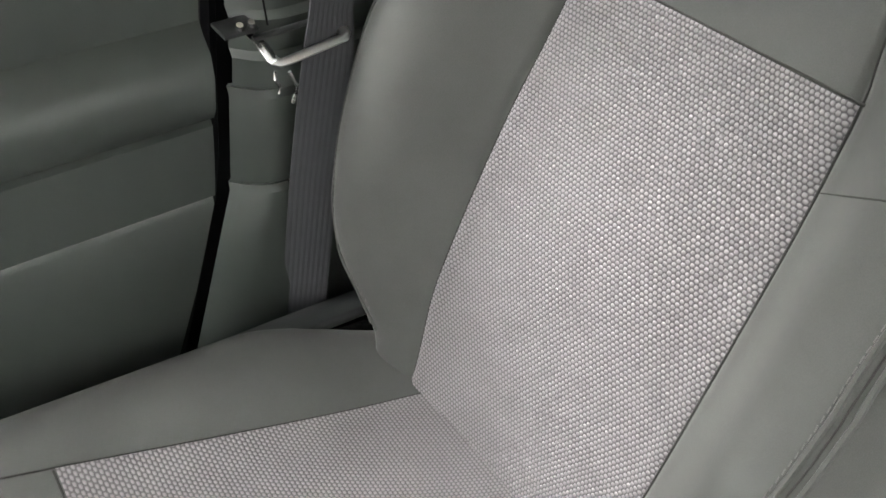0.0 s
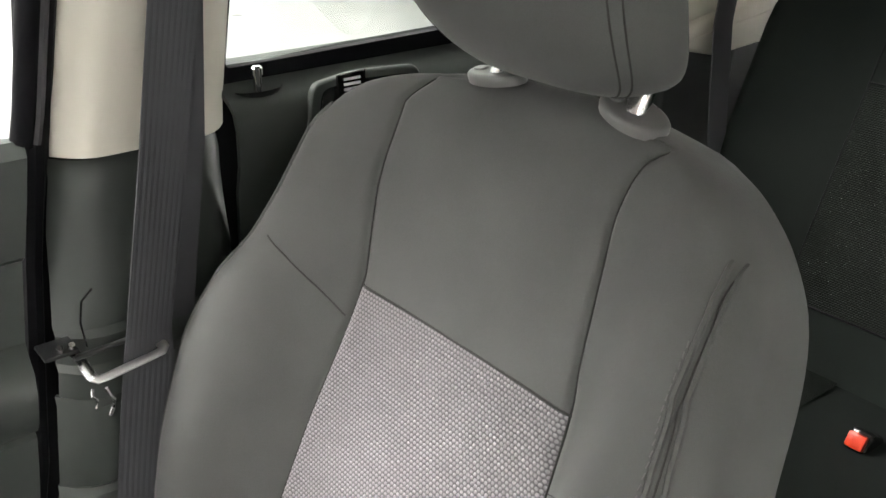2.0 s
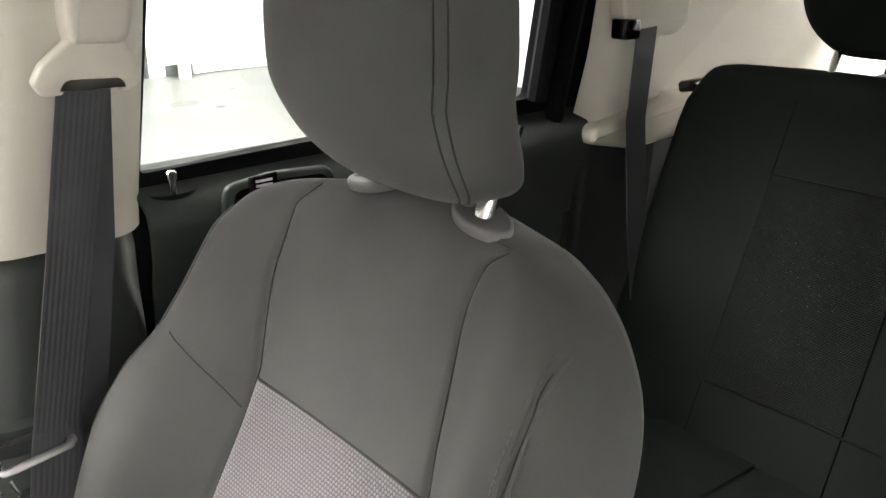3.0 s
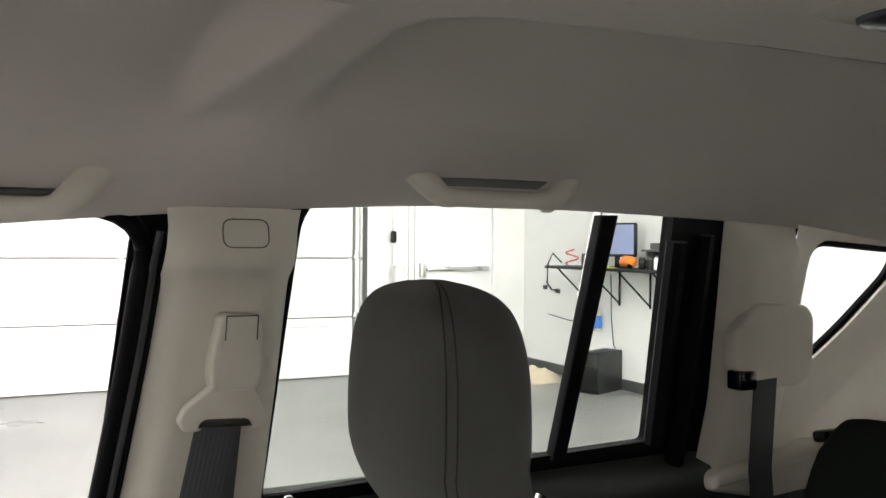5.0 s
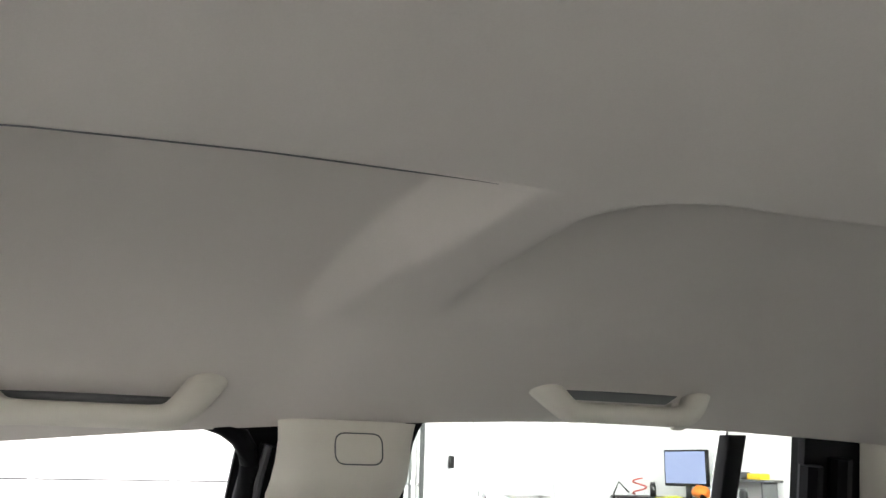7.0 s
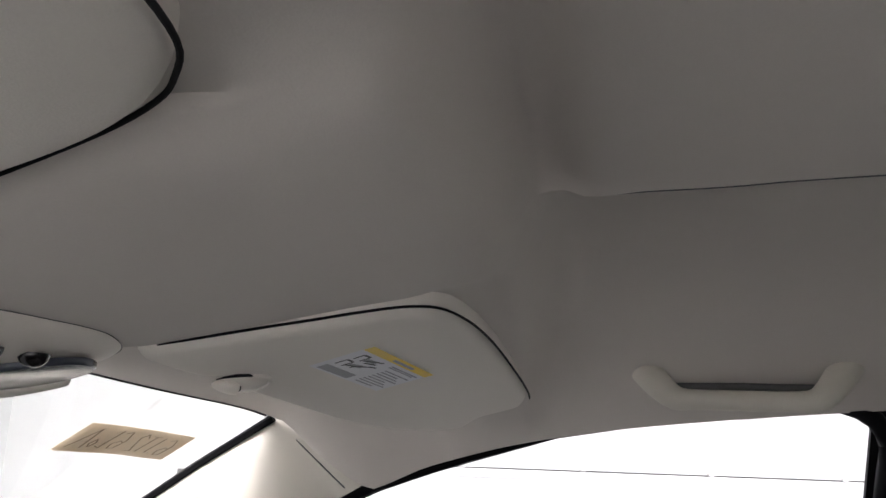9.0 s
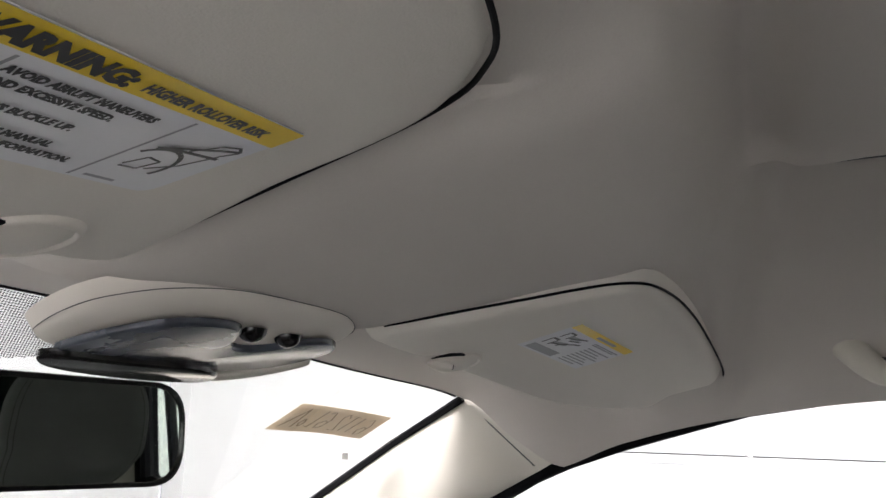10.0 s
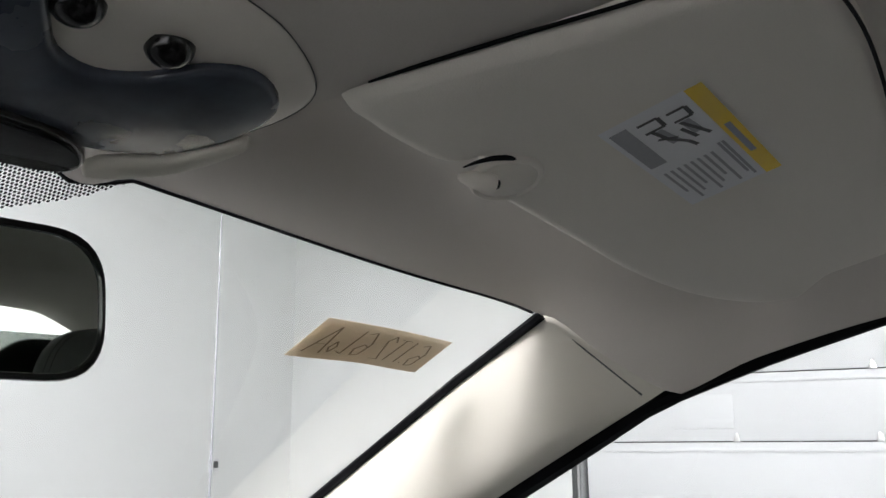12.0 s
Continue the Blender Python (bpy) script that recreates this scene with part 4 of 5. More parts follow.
def backrest_mesh():
    vs = list(np.linspace(-0.10, 0.50, 50)) + list(np.linspace(0.508, 0.590, 22))
    xi = sorted(set([round(s, 4) for s in np.linspace(-1, 1, 61)]))
    rows = []
    for v in vs:
        h = smooth_table(v, HALF)
        us = [h * math.sin(x * math.pi / 2) if abs(x) > 0.8 else None for x in xi]
        lim = h * math.sin(0.8 * math.pi / 2)
        us = [u if u is not None else lim * x / 0.8 for u, x in zip(us, xi)]
        extra = [s * (groove(s, v) + d) for s in (-1, 1) for d in (-0.006, -0.003, 0.0, 0.003, 0.006)] if h > 0.135 else [h * .3 * k / 10 for k in (-5.5, -4.5, -3.5, -2.5, -1.5, 1.5, 2.5, 3.5, 4.5, 5.5)]
        us = sorted(us + extra)
        ring = [seat_point(narrow(u, v), v, back_n(u, v, h)) for u in us]
        deep = -0.085 - 0.02 * (1 - sstep(0.45, 0.59, v))
        ring += [seat_point(narrow(h * k, v), v, deep * f) for k, f in ((0.995, .75), (0.93, .97), (0.7, 1.05), (0.3, 1.08), (-0.3, 1.08), (-0.7, 1.05), (-0.93, .97), (-0.995, .75))]
        rows.append(ring)
    return sheet(rows, close_u=True, caps=True)


def uv_sheet(us, vs, f):
    """A sheet over (u, v) in metres that carries them as its UV map."""
    bm = bmesh.new()
    lay = bm.loops.layers.uv.new("UVMap")
    grid = [[bm.verts.new(f(u, v)) for u in us] for v in vs]
    for i in range(len(vs) - 1):
        for j in range(len(us) - 1):
            fc = bm.faces.new((grid[i][j], grid[i][j + 1], grid[i + 1][j + 1], grid[i + 1][j]))
            for lp, (a, b) in zip(fc.loops, ((i, j), (i, j + 1), (i + 1, j + 1), (i + 1, j))):
                lp[lay].uv = (us[b], vs[a])
    return bm


seat = thing("passenger_seat", (0.36, 0.2, 0.33), "grey cloth front car seat with light knitted centre panels", "car seat")
backrest = part("backrest", backrest_mesh(), M_SUEDE, seat, angle=70)
part("backrest_insert", uv_sheet(list(np.linspace(-0.1185, 0.1185, 40)), list(np.linspace(-0.04, 0.3845, 50)), lambda u, v: on_back(u * (groove(u, v) - 0.001) / 0.1185, v, 0.0016)), M_WEAVE, backrest, "light grey knitted centre panel", angle=70)


def seam(points, name="seam", r=0.0008, mat=M_FOLD, lift=0.0002, parent=None):
    pts = []
    for (a, b), (c, d) in zip(points, points[1:]):
        pts += [on_back(a + (c - a) * k / 8, b + (d - b) * k / 8, lift) for k in range(8)]
    pts.append(on_back(*points[-1], lift))
    return part(name, tube(pts, r, 6), mat, parent or backrest)


seam([(-0.1195, 0.386), (-0.06, 0.3855), (0.0, 0.385), (0.06, 0.3855), (0.1195, 0.386)], r=0.0009)
for s in (-1, 1):
    seam([(s * groove(s, v), v) for v in np.linspace(0.0, 0.568, 24)], r=0.0007, lift=0.0008)
seam([(0.124, 0.355), (0.150, 0.371), (0.176, 0.386), (0.198, 0.396)], lift=0.0)
seam([(-0.125, 0.333), (-0.155, 0.345), (-0.184, 0.357), (-0.21, 0.366)], r=0.0006, lift=-0.0002)


def piping(v, s):
    if s > 0:
        return smooth_table(v, HALF) - 0.020
    p = smooth_table(v, [(0.0, 0.198), (0.15, 0.212), (0.20, 0.2155), (0.24, 0.2170), (0.30, 0.2150), (0.345, 0.2122), (0.373, 0.209), (0.405, 0.2045), (0.43, 0.199), (0.47, 0.195), (0.50, 0.192), (0.53, 0.186)])
    g = groove(-1, v)
    return g + (p - g) * (smooth_table(v, HALF) - g) / (smooth_table(v, HALF_R) - g)


for s in (-1, 1):
    for du in (0.0, 0.011):
        line = [(s * (piping(v, s) + du * (1 - 2 * max(v - .32, 0))), v) for v in (0.02, 0.08, 0.14, 0.20, 0.26, 0.32, 0.36, 0.40, 0.44, 0.47, 0.49, 0.505, 0.52)]
        seam(line, "stitch_line", 0.0021, M_SUEDE, -0.0002)
    seam([(s * (piping(v, s) + 0.0055), v) for v in np.linspace(0.03, 0.51, 20)], "seam", 0.0006, M_FOLD, 0.0004)
    # single stitches beside the piping
    bm = bmesh.new()
    for k in range(70):
        v = 0.04 + 0.0062 * k
        u = s * (piping(v, s) - 0.0035)
        p, q = on_back(u, v, 0.0003), on_back(u, v + 0.0042, 0.0003)
        m = Matrix.Translation((p + q) / 2) @ (q - p).to_track_quat("Z", "Y").to_matrix().to_4x4()
        box(bm, (0.0007, 0.0006, 0.0042), m)
    part("stitching", bm, M_THREAD, backrest, "pale grey double stitching")

# head restraint
HR = [(1.184, .056, .030), (1.189, .074, .039), (1.200, .090, .045), (1.222, .104, .050), (1.25, .113, .052), (1.28, .118, .053), (1.32, .117, .052), (1.35, .111, .050), (1.375, .098, .045), (1.390, .078, .036), (1.398, .050, .022), (1.402, .015, .008)]


def on_rest(z, turn, lift=0.0):
    """A point of the head restraint's skin at height z, turn degrees round from the side."""
    a, b = smooth_table(z, [(q[0], q[1]) for q in HR]) + lift, smooth_table(z, [(q[0], q[2]) for q in HR]) + lift
    cx, sx = math.cos(turn), math.sin(turn)
    u, n = a * math.copysign(abs(cx) ** 0.68, cx), b * math.copysign(abs(sx) ** 0.68, sx)
    return Vector((0.364 - 0.34 * max(1.26 - z, 0.0) + u, -0.142 + n - 5.0 * max(1.26 - z, 0.0) ** 2, z))


heights = [1.184 + 0.218 * (1 - math.cos(math.pi * k / 40)) / 2 for k in range(41)]
headrest = part("headrest", sheet([[on_rest(z, 2 * math.pi * j / 64) for j in range(64)] for z in heights], close_u=True, caps=True), M_SUEDE, seat, "grey cloth head restraint", angle=70)
for left in (False, True):
    for turn in (36, 27):
        part("seam", tube([on_rest(z, math.radians(turn if left else 180 - turn), 0.0001) for z in heights[2:39]], 0.0007, 6), M_FOLD, headrest)
for x in (0.2715, 0.4015):
    p0 = Vector((x + 0.012, -0.168, 1.166))
    part("post", tube([p0 + SV * 0.004, p0 + SV * 0.075], 0.0085, 16), M_CHROME, seat, "chrome head restraint post")
    lean = Vector((0.10 if x > 0.3 else -0.30, 0.10, 1)).normalized()
    side = Vector((0, 1, 0)).cross(lean).normalized()
    deep = lean.cross(side)
    rows = []
    for k, h in ((0.97, -0.003), (1.0, 0.0012), (0.99, 0.0034), (0.94, 0.0050), (0.84, 0.0056), (0.55, 0.0050), (0.30, 0.0046)):
        rows.append([p0 + side * (0.0275 * k * math.cos(a)) + deep * (0.0185 * k * math.sin(a)) + lean * (h + 0.0035) for a in np.linspace(0, 2 * math.pi, 41)[:-1]])
    col = part("post_collar", sheet(rows, close_u=True, caps=True), M_COLLAR, seat, "grey plastic post collar", angle=60)
    part("notch", tube([p0 + side * -0.006 - deep * 0.0176 + lean * 0.0045, p0 + side * -0.006 - deep * 0.0150 + lean * 0.0090], 0.0008, 6), M_BLACK, col)
    part("button", tube([p0 + side * 0.018 + lean * 0.0080, p0 + side * 0.018 + lean * 0.0098], [0.0065, 0.0055], 16), M_COLLAR, col)


# cushion
def cushion_z(u, y):
    au = abs(u)
    z = 0.628 + 0.085 * (y - 0.08) + 0.030 * sstep(0.10, 0.20, au) * sstep(0.02, 0.2, y)
    t = min(max((au - 0.195) / 0.07, 0), 1)
    z -= 0.075 * (1 - math.sqrt(max(1 - t * t * .98, 0)))
    f = min(max((y - 0.50) / 0.08, 0), 1)
    return z - 0.08 * (1 - math.sqrt(max(1 - f * f * .98, 0)))


def insert_wide(y):
    return 0.87 + 1.81 * max(y - 0.08, -0.04)


rows = []
for y in np.linspace(-0.02, 0.58, 40):
    wid = 0.255 * (0.80 + 0.20 * sstep(0.0, 0.20, y))
    us = [wid * math.sin(x * math.pi / 2) for x in np.linspace(-1, 1, 41)]
    ring = [(0.3585 + u, y, cushion_z(u * 0.255 / wid, y)) for u in us]
    ring += [(0.3585 + wid * .98, y, 0.53), (0.3585 + wid * .9, y, 0.47), (0.3585 - wid * .9, y, 0.47), (0.3585 - wid * .98, y, 0.53)]
    rows.append(ring)
cushion = part("cushion", sheet(rows, close_u=True, caps=True), M_SUEDE, seat, angle=70)
part("cushion_insert", uv_sheet(list(np.linspace(-0.115, 0.115, 30)), list(np.linspace(0.0, 0.374, 40)),
                                lambda u, v: Vector((0.3585 + u * insert_wide(v), v, cushion_z(u * insert_wide(v), v) + 0.0018))), M_WEAVE, cushion, "light grey knitted centre panel", angle=70)
part("seam", tube([(0.3585 + u, 0.376, cushion_z(u, 0.376) + 0.0006) for u in np.linspace(-0.161, 0.161, 40)], 0.0009, 6), M_FOLD, cushion)
for s in (-1, 1):
    part("seam", tube([(0.3585 + s * 0.1155 * insert_wide(y), y, cushion_z(0.1155 * insert_wide(y), y) + 0.0012) for y in np.linspace(0.02, 0.47, 30)], 0.0009, 6), M_FOLD, cushion)
part("seat_base", boxed((0.44, 0.46, 0.16), pose(0.3585, 0.27, 0.40), 0.02), M_DARK, seat)
for x in (0.17, 0.55):
    part("seat_rail", boxed((0.04, 0.6, 0.035), pose(x, 0.22, 0.345), 0.006), M_STEEL, seat)
part("side_cover", boxed((0.03, 0.42, 0.14), pose(0.615, 0.20, 0.50), 0.012), M_DARK, seat)
part("recliner_cover", boxed((0.025, 0.16, 0.10), pose(0.600, 0.03, 0.585, -22, 0, 0), 0.012), M_GLOSSBLACK, seat, "black recliner cover")



def spread(ob):
    """Sets a thing built at 1 : 1.045 to its full size and place."""
    fix = Vector((0.65, -0.85, 1.2))
    ob.location = fix + 1.045 * (ob.location - fix)
    ob.scale = (1.045, 1.045, 1.045)


spread(seat)

# driver seat, behind the camera
dseat = thing("driver_seat", (-0.36, -0.1, 0.33), "dark cloth driver seat", "car seat")
part("cushion", boxed((0.5, 0.42, 0.18), pose(-0.3585, -0.02, 0.52), 0.05, 4), M_SUEDE, dseat)
part("backrest", boxed((0.48, 0.14, 0.58), pose(-0.3585, -0.33, 0.88, 23, 0, 0), 0.055, 4), M_SUEDE, dseat)
part("headrest", boxed((0.22, 0.10, 0.19), pose(-0.3585, -0.43, 1.28, 15, 0, 0), 0.045, 4), M_SUEDE, dseat)
for x in (-0.42, -0.30):
    part("post", tube([(x, -0.46, 1.10), (x, -0.43, 1.22)], 0.006, 10), M_CHROME, dseat)


# ---- rear seat ----
RO, RV, RN = Vector((0.0, -0.762, 0.80)), Vector((0, -0.391, 0.920)), Vector((0, 0.920, 0.391))


def rear_point(u, v, n):
    return RO + Vector((u, 0, 0)) + RV * v + RN * n


def rear_back(cx, wide, top_v, name, parent):
    def hw(v):
        return wide * (1 - 0.12 * sstep(top_v - 0.10, top_v, v) - 0.55 * sstep(top_v - 0.03, top_v + 0.004, v) ** 2)

    def n_at(u, v):
        r = 0.05
        t = min(max((abs(u) - (hw(v) - r)) / r, 0), 1)
        n = 0.012 * sstep(0.10, 0.19, abs(u)) - 1.0 * r * (1 - math.sqrt(max(1 - t * t, 0)))
        tv = min(max((v - top_v + 0.05) / 0.05, 0), 1)
        return n - 0.05 * (1 - math.sqrt(max(1 - tv * tv * .98, 0)))
    rows = []
    for v in list(np.linspace(-0.22, top_v - .05, 20)) + list(np.linspace(top_v - .045, top_v, 10)):
        us = [hw(v) * math.sin(x * math.pi / 2) for x in np.linspace(-1, 1, 33)]
        ring = [rear_point(cx + u, v, n_at(u, v)) for u in us]
        ring += [rear_point(cx + hw(v) * k, v, -0.12) for k in (0.95, 0.4, -0.4, -0.95)]
        rows.append(ring)
    ob = part(name, sheet(rows, close_u=True, caps=True), M_SHADEDCLOTH, parent, angle=70)
    part("backrest_insert", uv_sheet(list(np.linspace(-0.145, 0.065, 24)), list(np.linspace(-0.05, 0.263, 30)), lambda u, v: rear_point(cx + u, v, n_at(u, v) + 0.002)), M_SHADEDWEAVE, ob, "knitted rear centre panel darkened as if in shade", angle=70)
    for s in (-0.1465, 0.0665):
        part("seam", tube([rear_point(cx + s, v, n_at(s, v) + 0.001) for v in np.linspace(-0.15, top_v - 0.06, 20)], 0.0014, 6), M_BLACK, ob)
    part("seam", tube([rear_point(cx + u, 0.265, n_at(u, .265) + 0.001) for u in np.linspace(-0.1465, 0.0665, 12)], 0.0014, 6), M_BLACK, ob)
    part("seam", tube([rear_point(cx + u, -0.052, n_at(u, -.052) + 0.001) for u in np.linspace(-0.20, 0.20, 20)], 0.0016, 6), M_BLACK, ob)
    return ob


rear_seat = thing("rear_seat", (0.0, -0.7, 0.33), "cloth rear bench seat with shade put into its colour", "car seat")
for cx, wide in ((0.36, 0.262), (-0.36, 0.262)):
    rear_back(cx, wide, 0.435, "backrest", rear_seat)
part("backrest", boxed((0.19, 0.14, 0.60), Matrix.Translation(rear_point(0, 0.14, -0.055)) @ pose(0, 0, 0, 23, 0, 0), 0.04, 4), M_SHADEDCLOTH, rear_seat)
part("cushion", boxed((1.26, 0.50, 0.17), pose(0, -0.57, 0.60, 5, 0, 0), 0.055, 4), M_SHADEDCLOTH, rear_seat)
for s in (-1, 1):
    rows = []
    for k in range(25):
        v = 0.46 + 0.19 * (1 - math.cos(math.pi * k / 24)) / 2
        w = math.sin(math.pi * min(max((v - 0.452) / 0.206, 0.02), .98)) ** 0.42
        rows.append([rear_point(s * 0.355 + 0.125 * w * math.copysign(abs(math.cos(t)) ** .6, math.cos(t)), v, -0.03 + 0.05 * w * math.copysign(abs(math.sin(t)) ** .6, math.sin(t))) for t in np.linspace(0, 2 * math.pi, 41)[:-1]])
    part("headrest", sheet(rows, close_u=True, caps=True), M_SHADEDCLOTH, rear_seat, "cloth rear head restraint darkened as if in shade", angle=70)
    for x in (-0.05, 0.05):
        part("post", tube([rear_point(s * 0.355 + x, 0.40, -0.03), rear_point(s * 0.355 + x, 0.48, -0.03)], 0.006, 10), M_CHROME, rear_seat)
part("cushion_insert", uv_sheet(list(np.linspace(-0.05, 0.11, 16)), list(np.linspace(-0.74, -0.36, 16)), lambda u, v: Vector((0.36 + u, v, 0.689 + 0.087 * (v + 0.57)))), M_SHADEDWEAVE, rear_seat, angle=70)
for x, y in ((0.225, -0.600), (0.16, -0.61)):
    bk = thing("belt_buckle", (x, y, 0.640), "black seat belt buckle with a red button", "buckle", "rear belt buckles")
    part("case", boxed((0.03, 0.05, 0.06), pose(x, y, 0.668, 30, 0, 0), 0.007), M_GLOSSBLACK, bk)
    part("button", boxed((0.022, 0.012, 0.02), pose(x, y + 0.018, 0.695, 30, 0, 0), 0.003), M_RED, bk, "red release button")


# ---- seat belts ----
def ribbon(path, width, thick=0.0014, ribs=9):
    """Webbing along rows of (point, width direction)."""
    rows = []
    m = []
    for (p, w), (q, x) in zip(path, path[1:]):
        for k in range(10):
            t = k / 10
            m.append((Vector(p).lerp(Vector(q), t), Vector(w).lerp(Vector(x), t).normalized()))
    m.append((Vector(path[-1][0]), Vector(path[-1][1]).normalized()))
    for i, (p, w) in enumerate(m):
        d = (m[min(i + 1, len(m) - 1)][0] - m[max(i - 1, 0)][0]).normalized()
        nrm = d.cross(w).normalized()
        front, back = [], []
        for k in range(2 * ribs + 1):
            s = (k / (2 * ribs) - 0.5) * width
            front.append(p + w * s + nrm * (thick / 2 + (0.00032 if k % 2 else 0.0)))
            back.append(p + w * s - nrm * (thick / 2 + (0.00032 if k % 2 else 0.0)))
        rows.append(front + back[::-1])
    return sheet(rows, close_u=True, caps=True)


belt = thing("seat_belt", (0.66, 0.03, 0.5), "black front seat belt hanging from a cream pillar anchor", "seat belt", "seat belts")
part("webbing", ribbon([((0.638, 0.018, 1.262), (0.0, 1, 0.05)), ((0.633, 0.022, 1.235), (0, 1, 0.05)), ((0.628, 0.057, 1.08), (-.15, 1, 0.1)), ((0.622, 0.096, 0.915), (-.2, 1, 0.1)), ((0.624, 0.100, 0.88), (0.1, 1, 0.05)), ((0.632, 0.108, 0.82), (.3, 1, 0)), ((0.640, 0.120, 0.74), (.4, 1, 0)), ((0.652, 0.138, 0.60), (.45, 1, 0.05)), ((0.652, 0.150, 0.54), (.5, 1, .4)), ((0.645, 0.152, 0.515), (.5, 1, .5))], 0.0485), M_BELT, belt, "ribbed black webbing", angle=12)
part("webbing", ribbon([((0.652, 0.012, 1.256), (0.0, 1, 0)), ((0.652, 0.030, 1.08), (0, 1, 0)), ((0.658, 0.060, 0.90), (0, 1, 0))], 0.0485), M_BELT, belt, angle=20)
adj = thing("belt_adjuster", (0.64, 0.0, 1.25), "cream belt height adjuster with a webbing ring", "belt anchor")
cover = part("cover", slab(rounded([(0.035, 1.305), (0.024, 1.366), (-0.022, 1.362), (-0.029, 1.300), (-0.018, 1.276), (0.031, 1.278)], [.012, .008, .008, .012, .010, .006]), lambda u, v, n: (side_x(v) - 0.008 - n * (0.7 + 0.3 * (1.37 - v) / 0.09), u, v), 0.038, -0.007), M_CREAM, adj)
for y in (0.0165, -0.0185):
    part("notch", tube([(side_x(1.362) - 0.0362, y, 1.362), (side_x(1.335) - 0.0395, y + 0.001, 1.335)], 0.0008, 6), M_BASEBOARD, cover)
part("notch", tube([(side_x(1.362) - 0.0362, y, 1.362) for y in np.linspace(0.0165, -0.0185, 8)], 0.0009, 6), M_BASEBOARD, cover)
ring_pts = [(0.030, 1.285), (0.058, 1.262), (0.066, 1.246), (0.058, 1.233), (0.040, 1.232), (0.036, 1.242), (-0.010, 1.240), (-0.014, 1.230), (-0.030, 1.233), (-0.034, 1.248), (-0.026, 1.264), (-0.014, 1.285)]
part("ring", slab(rounded(ring_pts, 0.004), lambda u, v, n: (side_x(v) - 0.028 - n, u, v), 0.013, -0.005), M_CREAM, adj, "cream plastic webbing ring")
gd = thing("belt_guide", (0.63, 0.10, 0.90), "dark metal belt guide bracket with bent wire clips", "bracket")
part("bar", tube([(0.668, 0.118, 0.921), (0.640, 0.113, 0.912), (0.620, 0.1115, 0.9045), (0.6145, 0.1075, 0.9032), (0.6136, 0.098, 0.9042), (0.6136, 0.060, 0.9088), (0.6142, 0.049, 0.910), (0.6185, 0.0455, 0.911), (0.65, 0.045, 0.915)], 0.0052, 10, 0.62), M_STEEL, gd, "worn steel bar")
part("bar", tube([(0.640, 0.118, 0.916), (0.636, 0.060, 0.920), (0.640, 0.048, 0.922)], 0.0036, 8, 0.7), M_DARK, gd)
part("plate", boxed((0.03, 0.03, 0.004), pose(0.650, 0.128, 0.925), 0.0015), M_DARK, gd)
for y in (0.128, 0.118):
    part("screw", tube([(0.640, y, 0.927), (0.638, y, 0.932)], [0.004, 0.003], 8), M_CHROME, gd)
part("wire_clip", tube([(0.606, 0.116, 0.902), (0.604, 0.118, 0.896), (0.603, 0.115, 0.890), (0.603, 0.117, 0.884)], 0.0016, 6), M_CHROME, gd, "bent bright wire")
part("wire_clip", tube([(0.602, 0.106, 0.901), (0.601, 0.104, 0.893), (0.601, 0.101, 0.887), (0.601, 0.103, 0.880), (0.601, 0.107, 0.873)], 0.0017, 6), M_CHROME, gd, "bent bright wire")
part("wire_loop", tube([(0.63, 0.108, 0.93), (0.628, 0.110, 0.955), (0.628, 0.106, 0.975), (0.63, 0.095, 0.983)], 0.0009, 6), M_GLOSSBLACK, gd)
base = thing("belt_floor_anchor", (0.66, 0.10, 0.45), "black floor anchor where the belt ends", "bracket")
part("plate", boxed((0.10, 0.27, 0.02), pose(0.632, 0.09, 0.560, 0, 14, 0), 0.006), M_GLOSSBLACK, base)
part("cover", boxed((0.07, 0.20, 0.03), pose(0.604, 0.045, 0.592, 6, 20, 0), 0.007), M_GLOSSBLACK, base)
part("rib", boxed((0.05, 0.24, 0.012), pose(0.600, 0.07, 0.622, 6, 22, 4), 0.004), M_DARK, base)
part("bolt", tube([(0.655, 0.125, 0.560), (0.648, 0.125, 0.575)], 0.009, 8), M_STEEL, base)
spread(gd)
spread(base)
rb = thing("seat_belt", (0.64, -0.86, 0.6), "black rear seat belt running out of the rear pillar", "seat belt", "seat belts")
part("webbing", ribbon([((0.622, -0.806, 1.240), (0.0, 1, -0.05)), ((0.628, -0.803, 1.10), (0, 1, 0)), ((0.610, -0.800, 0.95), (0, 1, 0)), ((0.56, -0.77, 0.72), (-.3, 1, 0))], 0.048), M_BELT, rb, "black webbing", angle=20)


